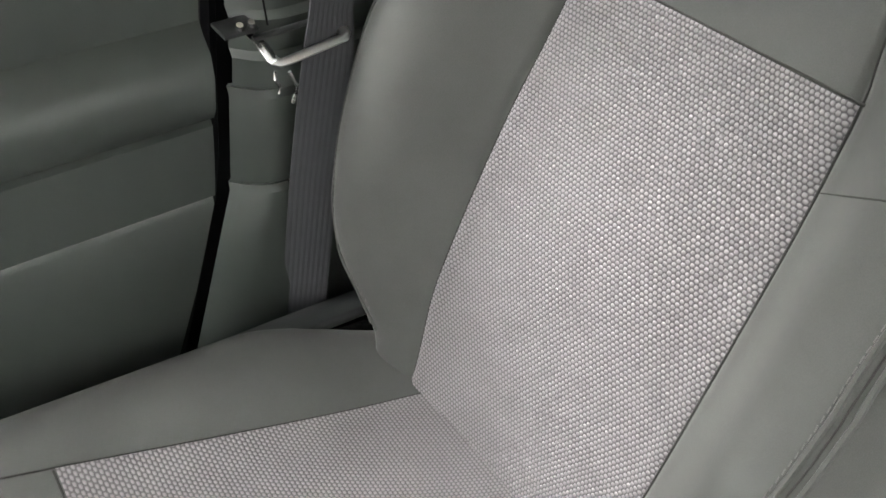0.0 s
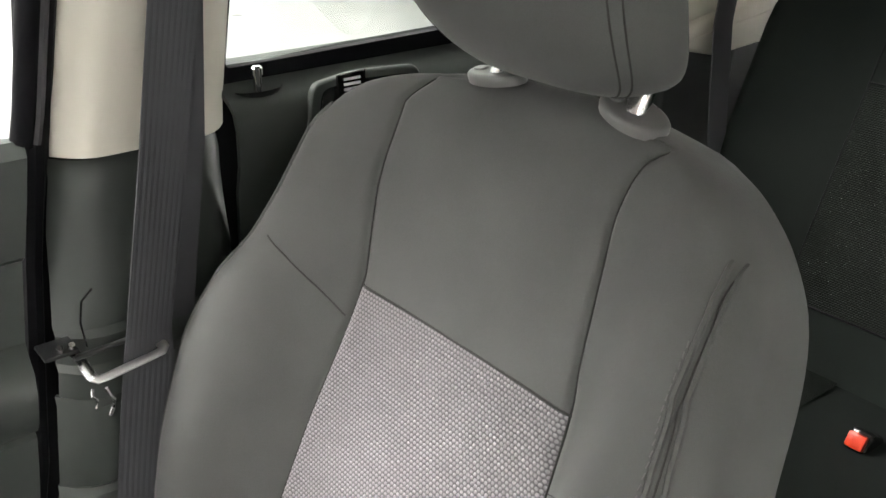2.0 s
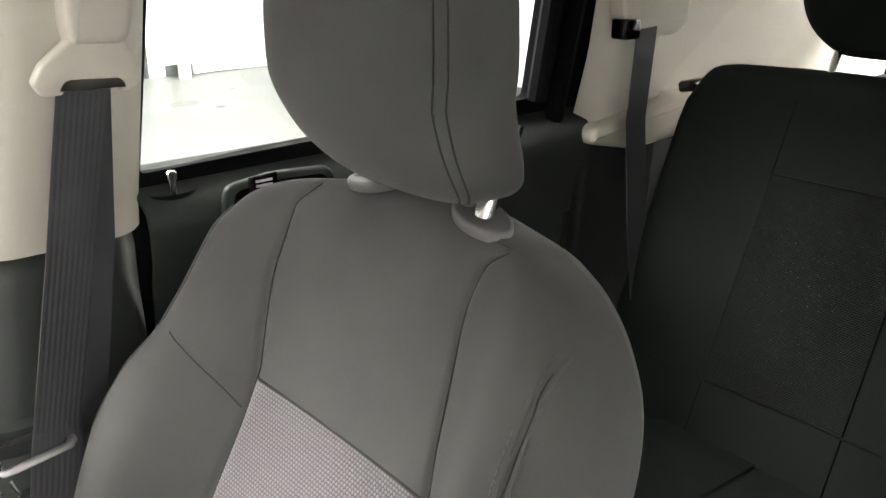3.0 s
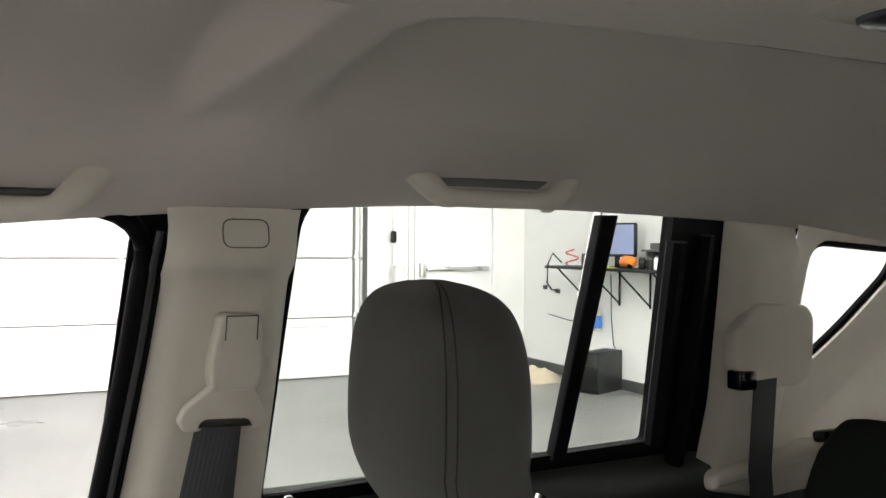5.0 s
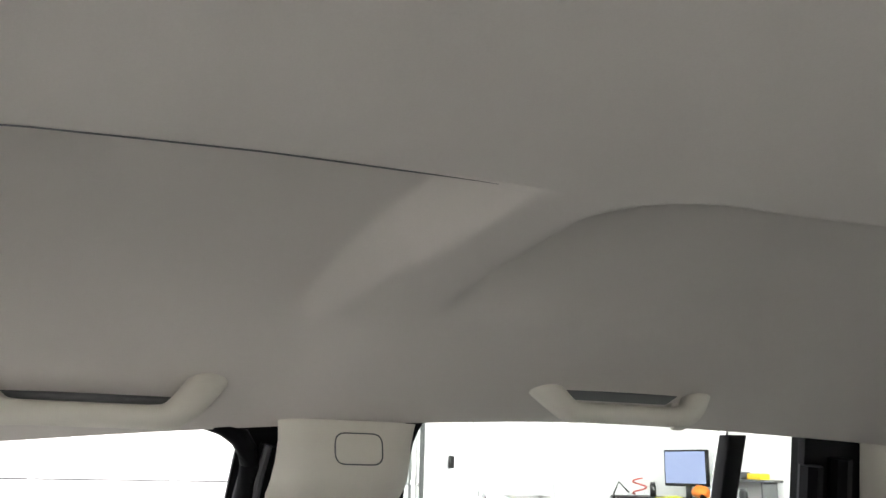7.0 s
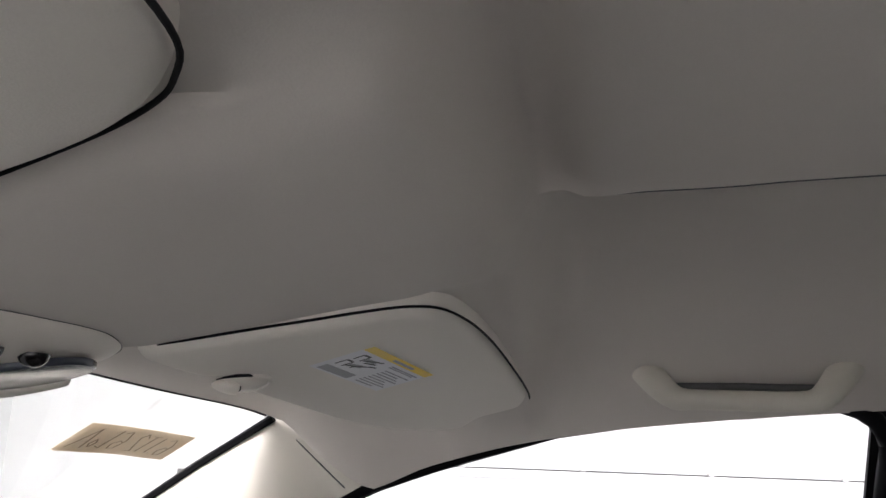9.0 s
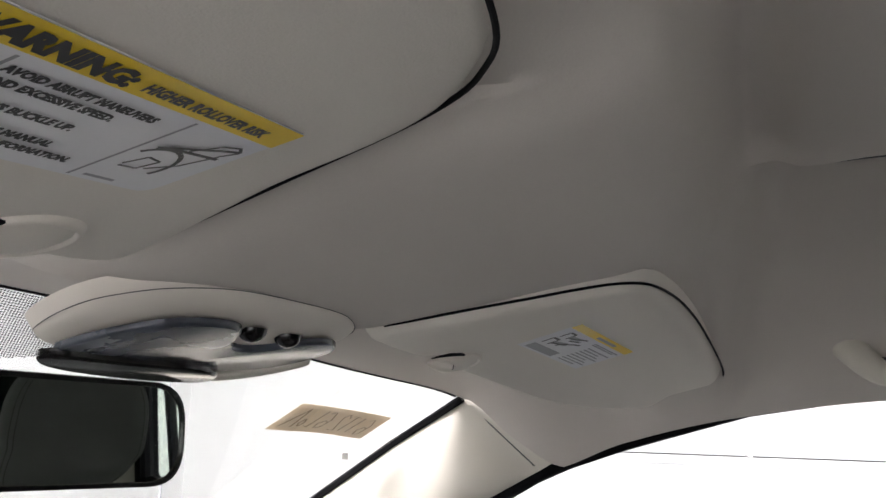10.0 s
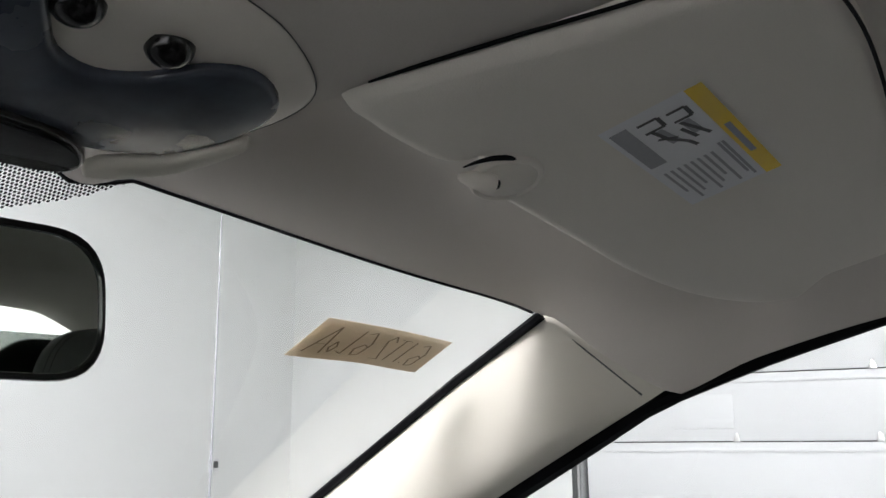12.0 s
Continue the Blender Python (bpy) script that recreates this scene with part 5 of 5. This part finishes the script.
# ---- grab handles ----
def grab_handle(y0, y1, z, inward=0.0):
    h = thing("grab_handle", (0.58, (y0 + y1) / 2, z), "cream plastic grab handle on the headliner", "grab handle", "grab handles")
    s = 1 if y1 > y0 else -1
    L = abs(y1 - y0)
    bar, rad = [], []
    for k in range(57):
        t = (1 - math.cos(math.pi * k / 56)) / 2
        e = min(t, 1 - t) * L
        bar.append((0.580 - inward - 0.030 * sstep(0.0, 0.055, e) + 0.004 * sstep(0.07, 0.12, e), y0 + (y1 - y0) * t, z + 0.016 - 0.062 * sstep(-0.006, 0.066, e)))
        rad.append(0.0165 * min((e + 0.0015) / 0.012, 1.0) ** 0.5 - 0.0060 * sstep(0.020, 0.085, e))
    part("bar", tube(bar, rad, 18, 1.0, up=(1, 0, 0)), M_CREAM, h, angle=75)
    for yy in (y0 + s * 0.012, y1 - s * 0.012):
        part("end_pad", boxed((0.016, 0.034, 0.030), pose(0.588 - inward, yy, z + 0.010, 0, -28, 0), 0.0075, 4), M_CREAM, h)
    # Dark box on the headliner stands in for the shade behind the bar.
    gap = boxed((0.026, L - 0.112, 0.006), pose(0.547, (y0 + y1) / 2 + 0.006, 1.5172, 0, 19, 0), 0.0028, 3) if inward else boxed((0.010, L - 0.080, 0.007), pose(0.572, (y0 + y1) / 2, z - 0.030, 0, -22, 0), 0.003)
    part("gap_shade", gap, M_BASEBOARD, h, "dark strip imitating shade behind the bar")
    return h


grab_handle(0.388, 0.131, 1.520)
rear_handle = grab_handle(-0.148, -0.414, 1.542, 0.020)
part("coat_hook", boxed((0.012, 0.018, 0.03), pose(0.540, -0.352, 1.497, 0, 10, 0), 0.004), M_CREAM, rear_handle)

# dome lamp
dome = thing("dome_lamp", (-0.03, -0.24, 1.56), "cream dome lamp with a smoked lens", "lamp")
part("bezel", slab(rounded([(0.010, -0.165), (-0.07, -0.165), (-0.07, -0.40), (0.010, -0.40)], 0.03), lambda u, v, n: (u, v, 1.5855 - n), 0.013, -0.006), M_CREAM, dome)
part("lens", slab(rounded([(0.000, -0.20), (-0.06, -0.20), (-0.06, -0.36), (0.000, -0.36)], 0.02), lambda u, v, n: (u, v, 1.573 - n), 0.004, -0.002), M_SMOKE, dome, "smoked lamp lens")


# ---- sun visors ----
def visor_z(ax, y):
    return 1.484 - 0.120 * (ax - 0.211) - 0.250 * (y - 0.564)


VISOR = [(0.119, 0.690), (0.131, 0.632), (0.144, 0.585), (0.152, 0.555), (0.162, 0.530), (0.180, 0.512), (0.213, 0.501), (0.26, 0.493), (0.342, 0.486), (0.50, 0.479), (0.555, 0.484), (0.590, 0.505), (0.604, 0.540), (0.592, 0.580), (0.56, 0.606),
         (0.50, 0.634), (0.42, 0.655), (0.34, 0.667), (0.2575, 0.679), (0.243, 0.681), (0.232, 0.6803), (0.2205, 0.6765), (0.2125, 0.671), (0.203, 0.6695), (0.1975, 0.675), (0.1945, 0.6835), (0.188, 0.6880), (0.17, 0.692), (0.14, 0.695)]


VISOR_DRIVER = [(0.139, 0.683), (0.1435, 0.651), (0.1565, 0.5955), (0.1675, 0.5485), (0.178, 0.525), (0.190, 0.5135), (0.208, 0.504), (0.2444, 0.497), (0.30, 0.490)] + VISOR[8:18] + [(0.275, 0.676), (0.243, 0.680), (0.222, 0.680), (0.200, 0.6845), (0.178, 0.688), (0.155, 0.689)]


def smooth_loop(pts, k=4):
    """Catmull-Rom loop through points."""
    out, n = [], len(pts)
    for i in range(n):
        p0, p1, p2, p3 = (Vector(pts[(i + d) % n]) for d in (-1, 0, 1, 2))
        for j in range(k):
            t = j / k
            out.append(tuple(0.5 * (2 * p1 + (p2 - p0) * t + (2 * p0 - 5 * p1 + 4 * p2 - p3) * t * t + (3 * p1 - p0 - 3 * p2 + p3) * t ** 3)))
    return out


def toward_spine(loop, d):
    """Loop drawn in by d towards the visor's middle line."""
    a, b, out = Vector((0.195, 0.600)), Vector((0.555, 0.545)), []
    for p in loop:
        p = Vector(p)
        c = a + (b - a) * min(max((p - a).dot(b - a) / (b - a).length_squared, 0.0), 1.0)
        out.append(tuple(p + (c - p) * (d / (c - p).length if d < 0.1 else d)))
    return out


def visor(sg, label):
    v = thing("sun_visor", (sg * 0.36, 0.57, 1.47), label, "sun visor", "sun visors")
    loop = smooth_loop(VISOR if sg > 0 else VISOR_DRIVER, 4)
    bm = bmesh.new()
    rings = []
    for inset, dz in ((0.0, 0.018), (0.0, 0.011), (0.0016, 0.0070), (0.0042, 0.0036), (0.008, 0.0012), (0.0125, 0.0), (0.4, 0.0), (0.65, 0.0), (0.9, 0.0)):
        ring = [bm.verts.new((sg * xx, yy, visor_z(xx, yy) + dz)) for xx, yy in toward_spine(loop, inset)]
        rings.append(ring)
    for a, b in zip(rings, rings[1:]):
        for i in range(len(a)):
            j = (i + 1) % len(a)
            bm.faces.new((a[i], a[j], b[j], b[i]))
    bm.faces.new(rings[0])
    bm.faces.new(rings[-1])
    body = part("panel", bm, M_VISOR, v, angle=60)
    # dark tube imitates shade between visor and headliner along rear and end edges
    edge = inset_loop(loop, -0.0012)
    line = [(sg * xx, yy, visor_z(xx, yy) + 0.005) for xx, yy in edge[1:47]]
    part("edge_dark_line", tube(line, [0.0005] + [0.0010] * (len(line) - 2) + [0.0005], 8), M_BLACK, v, "dark line imitating gap shade along the visor's edge")
    # clip pin and pocket at the inner front edge
    cx, cy = 0.2250, 0.6630

    def across(u):
        return u if sg > 0 else -(0.4295 - u)

    rows = []
    for r, lift in ((1.04, -0.0005), (1.0, 0.0016), (0.94, 0.0028), (0.89, 0.0026), (0.85, 0.0012), (0.80, 0.0016), (0.60, 0.0032), (0.30, 0.0042), (0.05, 0.0045)):
        ring = []
        for a in np.linspace(0, 2 * math.pi, 41)[:-1]:
            u, w = cx + 0.0205 * r * math.cos(a), cy + 0.0185 * r * math.sin(a)
            ring.append((across(u), w, visor_z(abs(across(u)), w) - lift))
        rows.append(ring)
    part("pocket", sheet(rows, close_u=True, caps=True), M_CONSOLE, v, "cream clip pocket with a raised rim", angle=70)
    slot = [(0.1985, 0.6745), (0.1988, 0.668), (0.2010, 0.661), (0.2050, 0.6555), (0.2100, 0.6520), (0.2160, 0.6500)]
    part("slot", tube([(across(u), w, visor_z(abs(across(u)), w) - 0.0008) for u, w in slot], [0.0004, 0.0009, 0.0013, 0.0015, 0.0012, 0.0005], 10), M_BLACK, v, "dark curved slit of the clip pocket")
    pin = [(0.2002, 0.6780, 0.0030), (0.2020, 0.6768, 0.0034), (0.2070, 0.6735, 0.0038), (0.2130, 0.6697, 0.0040), (0.2165, 0.6674, 0.0040)]
    part("pin", tube([(across(u), w, visor_z(abs(across(u)), w) - n) for u, w, n in pin], [0.0012, 0.0026, 0.0046, 0.0058, 0.0060], 18), M_CONSOLE, v, "cream cone-shaped visor pin")
    hole = [(0.2163, 0.6676, 0.0046), (0.2195, 0.6655, 0.0046)]
    part("pin_hole", tube([(across(u), w, visor_z(abs(across(u)), w) - n) for u, w, n in hole], [0.0040, 0.0026], 14), M_FOLD, v, "dark end of the visor pin")
    # hinge arm at the outer front corner
    part("hinge_arm", tube([(sg * 0.575, 0.60, 1.452), (sg * 0.60, 0.635, 1.452), (sg * 0.605, 0.66, 1.462)], 0.007, 10), M_CONSOLE, v)
    return v


visor(1, "grey vinyl passenger sun visor folded up")
visor(-1, "grey vinyl driver sun visor folded up")


def text_mesh(text, size, place, bold=0.0):
    """Letters as flat mesh; place(u, v) gives the world point."""
    cu = bpy.data.curves.new("letters", "FONT")
    cu.body, cu.size, cu.offset = text, size, bold
    cu.resolution_u = 2
    ob = bpy.data.objects.new("letters", cu)
    scene.collection.objects.link(ob)
    dg = bpy.context.evaluated_depsgraph_get()
    dg.update()
    me = bpy.data.meshes.new_from_object(ob.evaluated_get(dg))
    bpy.data.objects.remove(ob)
    bm = bmesh.new()
    bm.from_mesh(me)
    bpy.data.meshes.remove(me)
    wide = max((v.co.x for v in bm.verts), default=0)
    for v in bm.verts:
        v.co = Vector(place(v.co.x, v.co.y))
    return bm, wide


def sticker_frame(sg, org, ex):
    """Maps label coordinates (right, down from the top left corner) to the visor's underside."""
    e = Vector(ex).normalized()
    d = Vector((-e.y, e.x))
    if d.y < 0:
        d = -d

    def place(s, t, lift=0.0):
        x, y = org[0] + e.x * s + d.x * t, org[1] + e.y * s + d.y * t
        return Vector((x, y, visor_z(abs(x), y) - 0.0006 - lift))
    return place


def quad(place, s0, t0, s1, t1, lift):
    bm = bmesh.new()
    bm.faces.new([bm.verts.new(place(a, b, lift)) for a, b in ((s0, t0), (s1, t0), (s1, t1), (s0, t1))])
    return bm


def strokes(place, lines, w, lift):
    bm = bmesh.new()
    for ln in lines:
        for (a, b), (c, d) in zip(ln, ln[1:]):
            L = math.hypot(c - a, d - b) or 1
            nx, ny = -(d - b) / L * w / 2, (c - a) / L * w / 2
            bm.faces.new([bm.verts.new(place(p, q, lift)) for p, q in ((a + nx, b + ny), (c + nx, d + ny), (c - nx, d - ny), (a - nx, b - ny))])
    return bm


# passenger's label
pl = thing("airbag_label", (0.27, 0.58, 1.47), "white and yellow airbag warning label on the visor", "label")
P = sticker_frame(1, (0.211, 0.5625), (0.117, -0.021))
part("paper", quad(P, 0, 0, 0.1185, 0.052, 0.0), M_PAPER, pl)
part("yellow_band", quad(P, 0, 0, 0.1185, 0.0085, 0.0003), M_YELLOW, pl, "yellow heading band")
part("heading_bar", quad(P, 0.045, 0.0030, 0.085, 0.0062, 0.0006), M_GREYINK, pl)
part("print_block", quad(P, 0.006, 0.040, 0.055, 0.049, 0.0006), M_GREYINK, pl)
part("print_block", strokes(P, [[(0.060, 0.0125 + 0.0022 * k), (0.112 - 0.006 * (k % 3), 0.0125 + 0.0022 * k)] for k in range(2)] + [[(0.066, 0.0205 + 0.0037 * k), (0.112 - 0.007 * ((k * 2) % 3), 0.0205 + 0.0037 * k)] for k in range(8)], 0.0016, 0.0006), M_GREYINK, pl)
part("pictogram", strokes(P, [[(0.010, 0.036), (0.010, 0.026), (0.020, 0.026), (0.020, 0.036)], [(0.020, 0.033), (0.034, 0.030), (0.044, 0.024), (0.052, 0.022)], [(0.030, 0.034), (0.036, 0.026)], [(0.012, 0.022), (0.012, 0.013), (0.022, 0.013), (0.022, 0.022)], [(0.024, 0.02), (0.036, 0.016), (0.046, 0.013)], [(0.03, 0.022), (0.044, 0.019)]], 0.0022, 0.0006), M_INK, pl)
part("pictogram", strokes(P, [[(0.022, 0.031), (0.040, 0.028)], [(0.024, 0.018), (0.04, 0.0165)]], 0.005, 0.0005), M_GREYINK, pl)

# driver's label
W, H = 0.150, 0.0545
D = sticker_frame(-1, (-0.353, 0.5600), (1.0, 0.010))
dl = thing("rollover_label", (-0.28, 0.58, 1.47), "white and yellow rollover warning label on the visor", "label")
part("paper", slab(rounded([(0, 0), (W, 0), (W, H), (0, H)], [.001, .001, .006, .006], 4), lambda s, t, n: D(s, t, n), 0.0003), M_PAPER, dl)
part("yellow_band", quad(D, 0, 0, W, 0.0110, 0.0006), M_YELLOW, dl, "yellow heading band")
bm, wd = text_mesh("WARNING:", 0.0088, lambda u, v: D(0.041 + u, 0.0090 - v, 0.0009), 0.0006)
part("heading", bm, M_INK, dl)
bm, wd = text_mesh("HIGHER ROLLOVER RISK", 0.0052, lambda u, v: D(0.0895 + u * 0.86, 0.0080 - v, 0.0009), 0.0003)
part("heading", bm, M_INK, dl)
for s in (0.0595, 0.1165):
    part("divider", quad(D, s, 0.0125, s + 0.0011, 0.053, 0.0006), M_GREYINK, dl)
for tx, t in (("AVOID ABRUPT MANEUVERS", 0.0185), ("AND EXCESSIVE SPEED.", 0.0236), ("ALWAYS BUCKLE UP.", 0.0325), ("SEE OWNER'S MANUAL", 0.0420), ("FOR FURTHER INFORMATION.", 0.0472)):
    bm, wd = text_mesh(tx, 0.0040, lambda u, v, t=t: D(0.0615 + u * 0.88, t - v, 0.0009), 0.00028)
    part("text_line", bm, M_INK, dl)


def shrunk(lines, s0, s1, k):
    """Sets strokes drawn round s0 to s1, k times as wide."""
    return [[(s1 + (a - s0) * k, b * 0.93) for a, b in ln] for ln in lines]


arc = [(0.155 + 0.013 * math.cos(a), 0.040 + 0.011 * math.sin(a)) for a in np.linspace(-2.6, 0.5, 14)]
part("pictogram", strokes(D, shrunk([arc, [(0.146, 0.030), (0.172, 0.021), (0.180, 0.019)], [(0.150, 0.0285), (0.178, 0.0265)]], 0.139, 0.1165, 0.70), 0.0015, 0.0009), M_INK, dl)
part("pictogram", strokes(D, shrunk([[(0.160, 0.027), (0.168, 0.019), (0.176, 0.017), (0.180, 0.0195), (0.176, 0.024), (0.170, 0.036), (0.160, 0.043)], [(0.148, 0.043), (0.152, 0.036), (0.160, 0.037), (0.157, 0.044), (0.148, 0.0445)]], 0.139, 0.1165, 0.70), 0.0010, 0.0009), M_INK, dl)
part("print_block", strokes(D, [[(0.1205, 0.0505), (0.132, 0.0505)]], 0.0014, 0.0009), M_GREYINK, dl)
part("pictogram", strokes(D, shrunk([[(0.014, 0.032), (0.018, 0.022), (0.062, 0.018), (0.074, 0.026), (0.076, 0.034), (0.014, 0.038), (0.014, 0.032)], [(0.018, 0.027), (0.070, 0.024)]], 0.0, 0.0, 0.74), 0.0016, 0.0009), M_GREYINK, dl)
part("pictogram", strokes(D, shrunk([[(0.066, 0.034), (0.066, 0.044)], [(0.024, 0.037), (0.024, 0.047)]], 0.0, 0.0, 0.74), 0.008, 0.0010), M_INK, dl)

# ---- overhead console ----
cons = thing("overhead_console", (0.0, 0.72, 1.46), "cream overhead console with a smoked map lamp lens", "console")
OUT = [(0.016, 0.679), (0.043, 0.678), (0.066, 0.680), (0.095, 0.6895), (0.1105, 0.702), (0.113, 0.722), (0.104, 0.748), (0.085, 0.772), (0.04, 0.787), (0.0, 0.791), (-0.03, 0.793), (-0.057, 0.791), (-0.078, 0.782), (-0.090, 0.760), (-0.0945, 0.738), (-0.091, 0.7215), (-0.076, 0.701), (-0.042, 0.685)]
loop = smooth_loop(OUT, 4)


def bowl_z(y):
    return 1.456 - 0.25 * (y - 0.70)


rows = []
for k, dz in ((1.05, 0.018), (1.0, 0.0100), (0.985, 0.0082), (0.95, 0.0062), (0.88, 0.0036), (0.80, 0.0018), (0.7, 0.0006), (0.4, -0.001), (0.1, -0.001)):
    rows.append([(x * k, 0.722 + (y - 0.722) * k, bowl_z(0.722 + (y - 0.722) * k) + dz) for x, y in loop])
shell = part("shell", sheet(rows, close_u=True, caps=True), M_CONSOLE, cons, angle=60)
part("edge_dark_line", tube([(x * 1.006, 0.722 + (y - 0.722) * 1.006, bowl_z(y) + 0.0095) for x, y in loop], 0.00028, 6, closed=True), M_BASEBOARD, cons, "dark joint around the console")
LENS = [(-0.082, 0.752), (-0.077, 0.727), (-0.062, 0.706), (-0.036, 0.6975), (-0.018, 0.700), (-0.006, 0.711), (0.006, 0.722), (0.022, 0.724), (0.036, 0.715), (0.046, 0.700), (0.062, 0.691), (0.081, 0.695), (0.0905, 0.706), (0.090, 0.728), (0.077, 0.750), (0.05, 0.762), (0.0, 0.771), (-0.05, 0.774), (-0.078, 0.768)]
lens = part("lens", slab(smooth_loop(LENS, 3), lambda u, v, n: (u, v, bowl_z(v) - 0.001 - n), 0.004, -0.002), M_SMOKE, cons, "smoked blue grey map lamp lens")
part("slot", slab(smooth_loop([(-0.085, 0.762), (-0.03, 0.759), (0.025, 0.755), (0.046, 0.758), (0.056, 0.768), (0.046, 0.778), (0.0, 0.783), (-0.05, 0.781), (-0.080, 0.774)], 3), lambda u, v, n: (u, v, bowl_z(v) - 0.004 - n), 0.005, -0.002), M_GLOSSBLACK, lens, "black slot along the lens")
part("lip", slab(smooth_loop([(0.062, 0.766), (0.082, 0.750), (0.093, 0.724), (0.1005, 0.726), (0.094, 0.752), (0.078, 0.771), (0.064, 0.777)], 3), lambda u, v, n: (u, v, bowl_z(v) - 0.002 - n), 0.005, -0.003), M_CREAM, shell)
for x, y in ((-0.003, 0.7035), (0.032, 0.7015)):
    rows = [[(x + 0.0085 * r * math.cos(a), y + 0.0085 * r * math.sin(a), bowl_z(y) - 0.0085 * math.sqrt(max(1 - r * r, 0)) * 0.9) for a in np.linspace(0, 2 * math.pi, 25)[:-1]] for r in (1.0, .96, .85, .65, .4, .1)]
    part("knob", sheet(rows, close_u=True, caps=True), M_GLOSSBLACK, cons, "glossy black lamp button")

# ---- rear-view mirror ----
mir = thing("rearview_mirror", (0.0, 0.89, 1.40), "black framed rear-view mirror on the windscreen", "mirror")
mm = Matrix.Translation((0.017, 0.893, 1.394)) @ pose(0, 0, 0, 3.0, 0, -15.5)
shape = rounded([(-0.142, -0.037), (-0.135, 0.039), (0.135, 0.039), (0.142, -0.037)], 0.030, 7)


def on_mirror(u, v, n):
    return mm @ Vector((u, -n, v))


rows = []
for k, n in ((0.35, -0.045), (0.85, -0.034), (0.99, -0.015), (1.0, 0.0), (0.985, 0.004)):
    rows.append([on_mirror(u * k, v * k, n) for u, v in shape])
for k, n in ((0.955, 0.004), (0.95, 0.0015)):
    rows.append([on_mirror(u * (1 - (1 - k) * 0.6), v * (1 - (1 - k) * 2.2), n) for u, v in shape])
bmh = sheet(rows, close_u=True)
bmh.faces.new([v for v in bmh.verts][:len(shape)])
part("housing", bmh, M_GLOSSBLACK, mir, angle=50)
part("mirror_glass", slab([(u * .97, v * .89) for u, v in shape], lambda u, v, n: on_mirror(u, v, n + 0.0005), 0.001), M_MIRROR, mir, "dark mirror glass")
part("stem", tube([on_mirror(0, 0.01, -0.04), (0.0, 0.935, 1.43), (0.0, 0.945, 1.462)], [0.010, 0.008, 0.012], 12), M_GLOSSBLACK, mir)

# ---- masking tape on the windscreen ----
tape = thing("tape_label", (0.52, 0.92, 1.41), "strip of masking tape with handwritten marks on the windscreen", "tape")
C0, C1, C2, C3 = Vector((0.4415, 0.919)), Vector((0.582, 0.872)), Vector((0.5825, 0.914)), Vector((0.4415, 0.9655))


def on_tape(a, b, lift=0.0):
    p = (C0 * (1 - a) + C1 * a) * (1 - b) + (C3 * (1 - a) + C2 * a) * b
    return Vector((p.x, p.y, glass_z(p.x, p.y) - 0.0025 - lift))


part("strip", thicken(sheet([[on_tape(a, b, 0.0006 * math.sin(a * 9) * b) for a in np.linspace(0, 1, 16)] for b in np.linspace(0, 1, 6)]), 0.0003), M_TAPE, tape)
marks = [[(0.07, 0.85), (0.16, 0.15), (0.19, 0.85)], [(0.10, 0.62), (0.185, 0.60)], [(0.235, 0.50), (0.215, 0.68), (0.24, 0.80), (0.262, 0.64), (0.235, 0.50)],
         [(0.345, 0.15), (0.33, 0.80), (0.285, 0.74)], [(0.385, 0.22), (0.43, 0.15), (0.472, 0.45), (0.452, 0.75), (0.405, 0.80), (0.388, 0.62), (0.43, 0.48), (0.465, 0.55)],
         [(0.622, 0.30), (0.588, 0.15), (0.556, 0.30), (0.598, 0.68), (0.615, 0.80), (0.545, 0.80)], [(0.635, 0.20), (0.722, 0.20)], [(0.68, 0.20), (0.665, 0.80)], [(0.768, 0.20), (0.752, 0.80)],
         [(0.790, 0.78), (0.800, 0.80)], [(0.835, 0.27), (0.88, 0.20), (0.917, 0.45), (0.897, 0.80), (0.852, 0.85), (0.837, 0.66), (0.88, 0.52), (0.912, 0.60)]]
part("marker_strokes", strokes(lambda a, b, l: on_tape(a, b, l), marks, 0.013, 0.0010), M_PENCIL, tape, "brown handwritten strokes")
